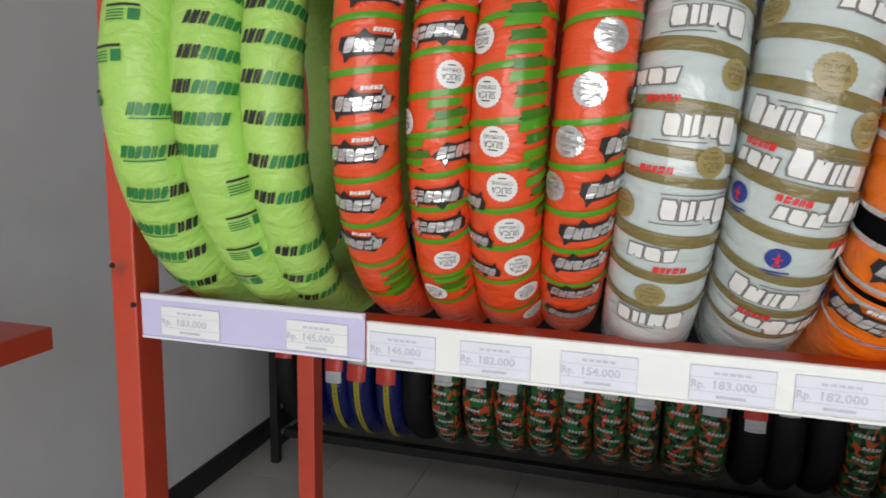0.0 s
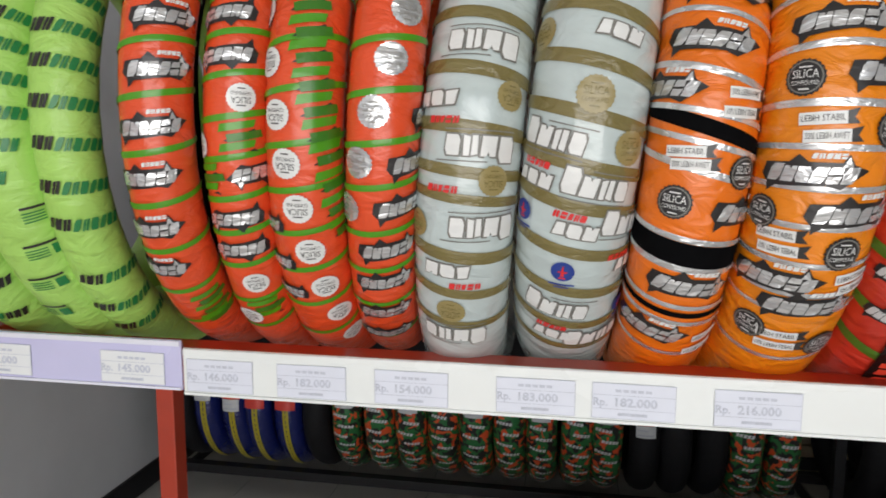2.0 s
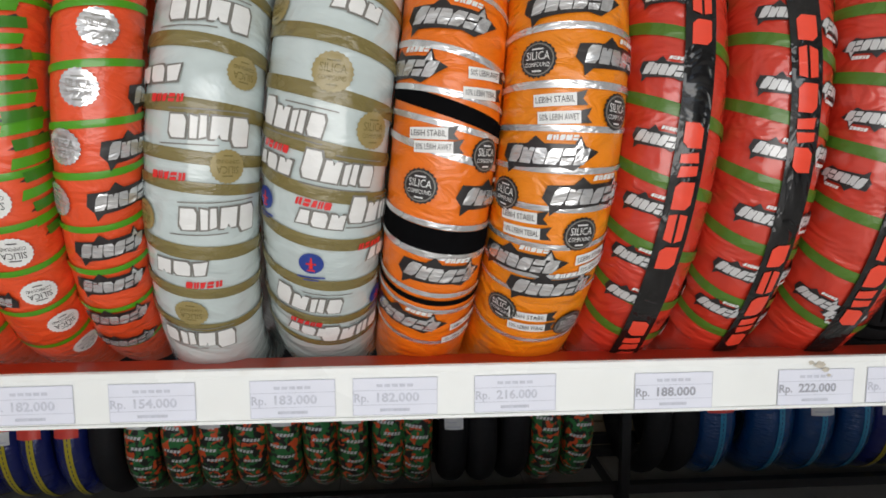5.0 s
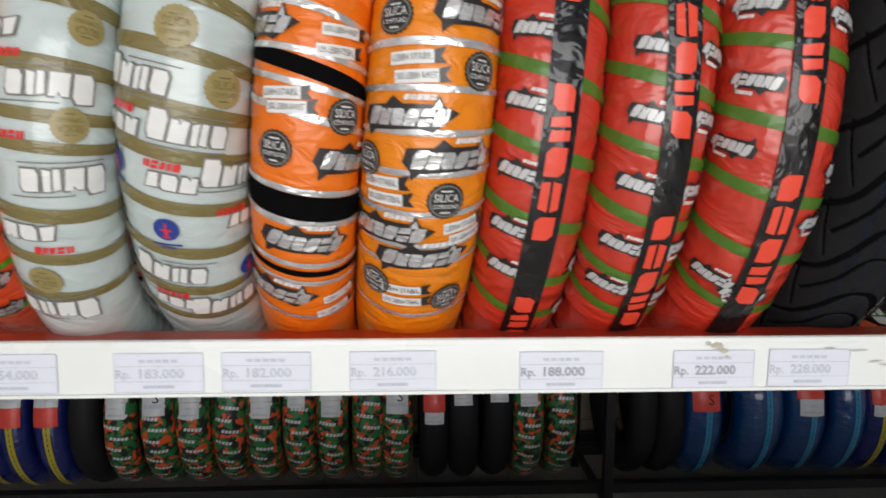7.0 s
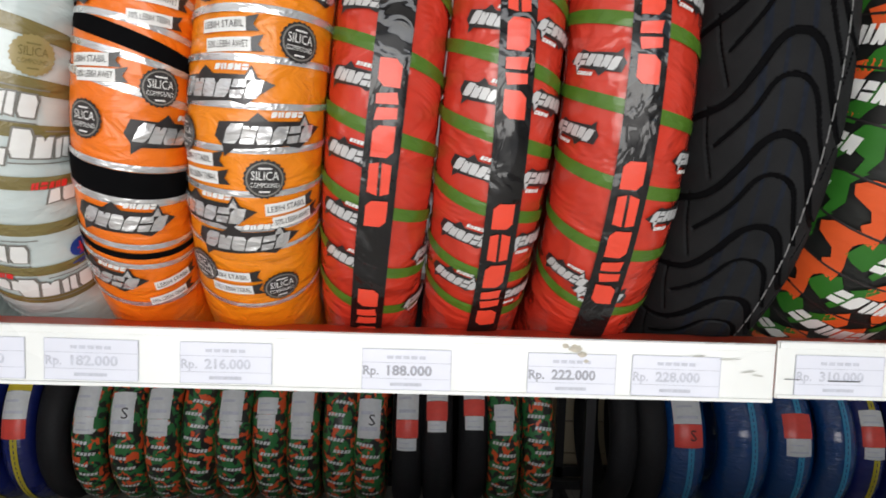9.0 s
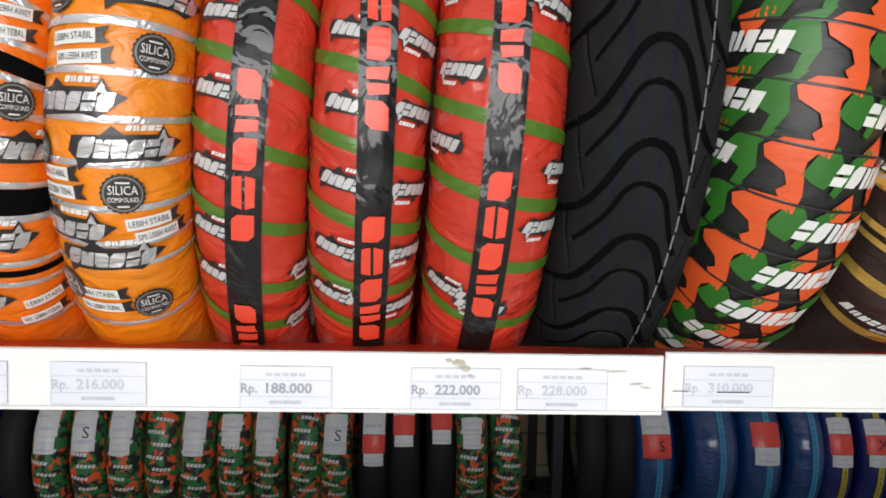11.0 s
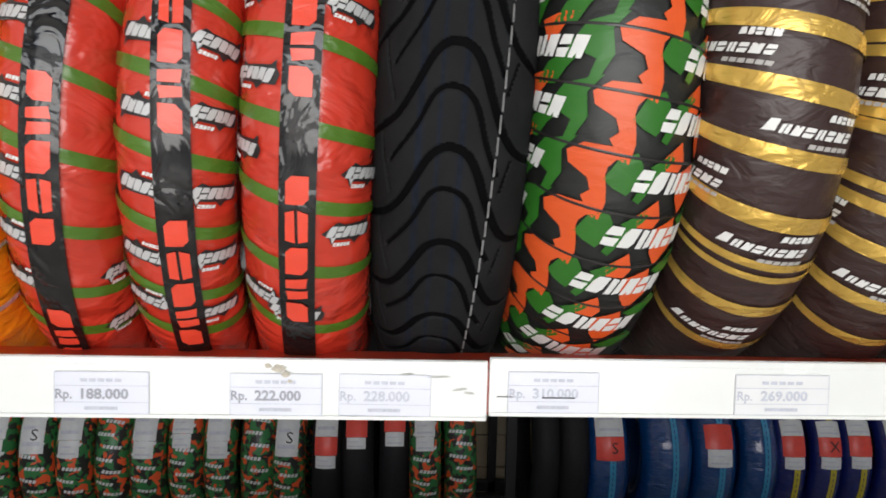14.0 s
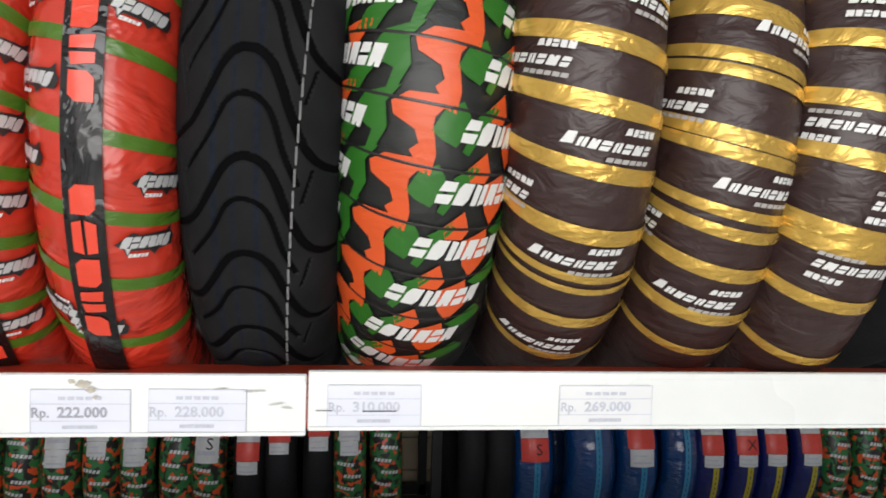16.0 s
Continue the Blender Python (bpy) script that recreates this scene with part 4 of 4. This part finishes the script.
# ---- the black rack at the back with its tyres ----
rear = empty("rear_tyre_rack", pose(0, 0, 0), "black steel rack of tyres standing near the floor at the back", "rack")
for x in (-1.47, 1.088, 3.4):
    for y in (1.93, 2.44):
        box_part("post", (x, x + 0.036, y, y + 0.036, 0, 1.9), PAINT_BLACK, rear, 0.003)
for y0, y1 in ((1.985, 2.03), (2.34, 2.385)):
    box_part("rail", (-1.434, 3.4, y0, y1, 0.100, 0.137), PAINT_BLACK, rear, 0.002)
box_part("rail", (-1.434, 3.4, 2.44, 2.476, 0.115, 0.160), PAINT_BLACK, rear, 0.002)
for x in (-1.46, 1.095, 3.405):
    box_part("side_rail", (x, x + 0.02, 1.966, 2.44, 0.065, 0.099), PAINT_BLACK, rear, 0.002)

CAMO = bpy.data.materials.new("camouflage_film")
CAMO.use_nodes = True
n_, l_ = CAMO.node_tree.nodes, CAMO.node_tree.links
b_ = n_["Principled BSDF"]
b_.inputs["Roughness"].default_value = 0.35
tc_, oi_ = n_.new("ShaderNodeTexCoord"), n_.new("ShaderNodeObjectInfo")
off_ = n_.new("ShaderNodeVectorMath")
off_.operation = "MULTIPLY_ADD"
off_.inputs[1].default_value = (1, 1, 1)
cmb_ = n_.new("ShaderNodeCombineXYZ")
sc_ = n_.new("ShaderNodeMath")
sc_.operation = "MULTIPLY"
sc_.inputs[1].default_value = 9.0
l_.new(oi_.outputs["Random"], sc_.inputs[0])
l_.new(sc_.outputs[0], cmb_.inputs[0])
l_.new(tc_.outputs["UV"], off_.inputs[0])
l_.new(cmb_.outputs[0], off_.inputs[2])
prev = None
for seed, colour, cut in ((0.0, (0.030, 0.19, 0.055, 1), 0.49), (5.3, (0.80, 0.11, 0.03, 1), 0.58)):
    nz = n_.new("ShaderNodeTexNoise")
    nz.inputs["Scale"].default_value, nz.inputs["Detail"].default_value, nz.inputs["Distortion"].default_value = 30, 1.2, 0.6
    ad = n_.new("ShaderNodeVectorMath")
    ad.inputs[1].default_value = (seed, seed, seed)
    l_.new(off_.outputs[0], ad.inputs[0])
    l_.new(ad.outputs[0], nz.inputs["Vector"])
    gt = n_.new("ShaderNodeMath")
    gt.operation = "GREATER_THAN"
    gt.inputs[1].default_value = cut
    l_.new(nz.outputs["Fac"], gt.inputs[0])
    mx = n_.new("ShaderNodeMix")
    mx.data_type = "RGBA"
    l_.new(gt.outputs[0], mx.inputs["Factor"])
    if prev is None:
        mx.inputs[6].default_value = (0.02, 0.021, 0.02, 1)
    else:
        l_.new(prev, mx.inputs[6])
    mx.inputs[7].default_value = colour
    prev = mx.outputs[2]
l_.new(prev, b_.inputs["Base Color"])
BLUE = wrap_mat("deep_blue_film", (0.003, 0.05, 0.20), 0.14, 0.9, 2.0, crease=55, stretch=(1.6, 0.5, 1))
NAVY = wrap_mat("navy_film", (0.010, 0.018, 0.14), 0.2, 0.6, 1.6, crease=30, stretch=(1.6, 0.5, 1))
CYAN = wrap_mat("cyan_print", (0.03, 0.27, 0.50), 0.25, 0.6, 1.5)
YELLOW = wrap_mat("yellow_print", (0.50, 0.42, 0.02), 0.35)
STICKER_RED = mat("red_sticker", (0.80, 0.07, 0.05), 0.4, 0, 0.1, 60, 0.1, 90, 0.2)
STICKER_WHITE = mat("white_sticker", (0.70, 0.72, 0.74), 0.4, 0, 0.1, 60, 0.1, 90, 0.2)
bodies = {}


def rear_tyre(x, kind, w, rnd):
    label = {"camo": "tyre in green and orange camouflage film on the black rack", "black": "bare black rubber motorcycle tyre on the black rack",
             "cyan": "motorcycle tyre in shiny blue film with a cyan stripe", "yellow": "motorcycle tyre in dark blue film with a yellow stripe"}[kind]
    t = Tyre(label, x + rnd.uniform(-0.004, 0.004), w, 0.31, 2.215 + rnd.uniform(-0.008, 0.012), 0.106, rnd.uniform(-1.5, 1.5), rnd.uniform(-2, 2), 0.46, "tyres on the black rack")
    key = (kind, w)
    m = {"camo": CAMO, "black": RUBBER, "cyan": BLUE, "yellow": NAVY}[kind]
    if key not in bodies:
        bodies[key] = (torus_mesh("wrapping", 0.31, t.a, t.b, m, 0 if kind == "black" else 34, 0.0022, 150, 18, 1, 0.1, 3), t.cache)
    t.cache = bodies[key][1]
    shared("rubber_casing" if kind == "black" else "wrapping", bodies[key][0], t.ob, pose(0, 0, 0, rnd.uniform(0, 360)))
    if kind == "camo":
        ph0 = rnd.uniform(0, 9)
        for i in range(-8, 4):
            d = i * 8.0 + ph0
            t.put(("cw", i % 2), "wordmark", xform([rect(-0.031 + 0.0125 * q, -0.0215 + 0.0125 * q, -0.006, 0.006, 0.3) for q in range(5)], 0.012 if i % 2 else -0.014, 0, -6), STICKER_WHITE, d, 0.0, 0.0030)
    if kind in ("cyan", "yellow"):
        us = [radians(-80 + 4 * i) * 0.31 for i in range(38)]
        t.put("stripe", "stripe", [rect(-0.011, 0.011, a, b) for a, b in zip(us, us[1:])], CYAN if kind == "cyan" else YELLOW, 0, 0.004, 0.0026)
        t.put("dots", "small_print", [rect(-0.0015, 0.0015, a + 0.002, b - 0.006) for a, b in zip(us, us[1:])], NAVY, 0, 0.004, 0.0030)
    return t


def sticker(t, d, half, low, red, top, cap="", mark=""):
    """Paper stickers in a column, from the bottom up: white, red, white."""
    d += 2
    u = 0.0
    for k, (h, m, nm) in enumerate(((low, STICKER_WHITE, "white_sticker"), (red, STICKER_RED, "red_sticker"), (top, STICKER_WHITE, "white_sticker"), (0.06 if cap else 0, STICKER_YELLOW, "yellow_sticker"))):
        if h:
            w = half * (0.86 if k == 0 else 1.0)
            t.put((nm, h, round(u, 3), half), nm, [rect(-w, w, u + 0.001, u + h)], m, d, -0.002, 0.0042)
            if nm == "white_sticker":
                t.put(("bars", h, round(u, 3), half), "small_print", [rect(-w * 0.75, w * 0.7, u + h * 0.2, u + h * 0.3), rect(-w * 0.75, w * 0.3, u + h * 0.6, u + h * 0.68)], INK_PALE, d, -0.002, 0.0048)
            u += h
    if mark:
        y = low + red * 0.5 if red else low + top * 0.45
        t.put(("mark", mark, y), "pen_mark", lambda: xform(text_faces(mark, 0.055), half * 0.25, y), PEN, d, -0.002, 0.0050)


STICKER_YELLOW = mat("yellow_sticker", (0.70, 0.55, 0.03), 0.4, 0, 0.1, 60, 0.1, 90, 0.2)
rnd = random.Random(8)
YL = (0, 0.043, 0, 0.07, 0.10, "y", "")
CM = (4, 0.040, 0.06, 0, 0.11, "", "")
CS = (6, 0.040, 0.0, 0, 0.14, "", "S")
CN = (10, 0.036, 0.05, 0, 0.06, "", "")
YR = (-1, 0.042, 0.045, 0.075, 0.06, "", "")
for x, kind, w, st in (
        (-1.407, "black", 0.10, (10, 0.045, 0.0, 0.06, 0.06, "", "")), (-1.290, "yellow", 0.11, (2, 0.04, 0.03, 0.07, 0.08, "", "")), (-1.167, "yellow", 0.112, (-4, 0.040, 0.05, 0.07, 0.10, "", "")), (-1.054, "yellow", 0.112, YL), (-0.940, "yellow", 0.115, YL),
        (-0.815, "black", 0.112, None), (-0.695, "camo", 0.118, CM), (-0.571, "camo", 0.128, CS), (-0.442, "camo", 0.128, CM), (-0.307, "camo", 0.132, None), (-0.177, "camo", 0.128, CM),
        (-0.047, "camo", 0.128, CN), (0.067, "camo", 0.118, CM), (0.198, "camo", 0.128, None), (0.315, "camo", 0.118, CS), (0.451, "black", 0.112, (-2, 0.040, 0.045, 0.065, 0.12, "", "")),
        (0.565, "black", 0.112, (11, 0.038, 0.04, 0.07, 0.05, "", "")), (0.685, "black", 0.112, (12, 0.038, 0.05, 0.06, 0.05, "", "")), (0.803, "camo", 0.116, CN), (0.922, "camo", 0.118, None), (1.235, "black", 0.105, None), (1.355, "black", 0.115, None),
        (1.475, "cyan", 0.155, (4, 0.052, 0, 0.085, 0.10, "", "S")), (1.690, "cyan", 0.19, None), (1.875, "cyan", 0.16, (0, 0.052, 0.065, 0.09, 0.0, "", "")), (2.030, "cyan", 0.14, None), (2.160, "yellow", 0.118, YR), (2.290, "yellow", 0.118, (-1, 0.042, 0.045, 0.07, 0.06, "", "X")),
        (2.415, "yellow", 0.118, YR), (2.535, "yellow", 0.118, YR), (2.665, "camo", 0.12, None), (2.79, "camo", 0.12, None), (2.91, "camo", 0.12, None), (3.03, "camo", 0.12, None), (3.15, "camo", 0.12, None)):
    t = rear_tyre(x, kind, w, rnd)
    if st:
        sticker(t, *st)
# the next level of the black rack, with the same blue tyres
for y0, y1 in ((1.985, 2.03), (2.34, 2.385)):
    box_part("rail", (-1.434, 3.4, y0, y1, 0.925, 0.962), PAINT_BLACK, rear, 0.002)
for x in (-1.40, -1.28, -1.16, -1.045, -0.93, -0.81, -0.69):
    t = rear_tyre(x, "yellow", 0.112, rnd)
    t.ob.location.z += 0.75
    sticker(t, 6, 0.043, 0.06, 0.07, 0.10, "y")

# ---- floor tiles, laid square to the walls ----
bm = bmesh.new()
bm_box(bm, 0.0015, 0.3985, 0.0015, 0.3985, -0.0035, 0.0, 0.0012)
tile = mesh_of("tile", bm, TILE)
for i in range(17):
    for j in range(8):
        shared("tile", tile, floor, pose(X0 + 0.4 * i + 0.001, Y1 - 0.4 * (j + 1), 0))
box_part("tiled_rest", (X0 + 0.001, X1, Y0, Y1 - 3.203, -0.0035, 0.0), TILE, floor)
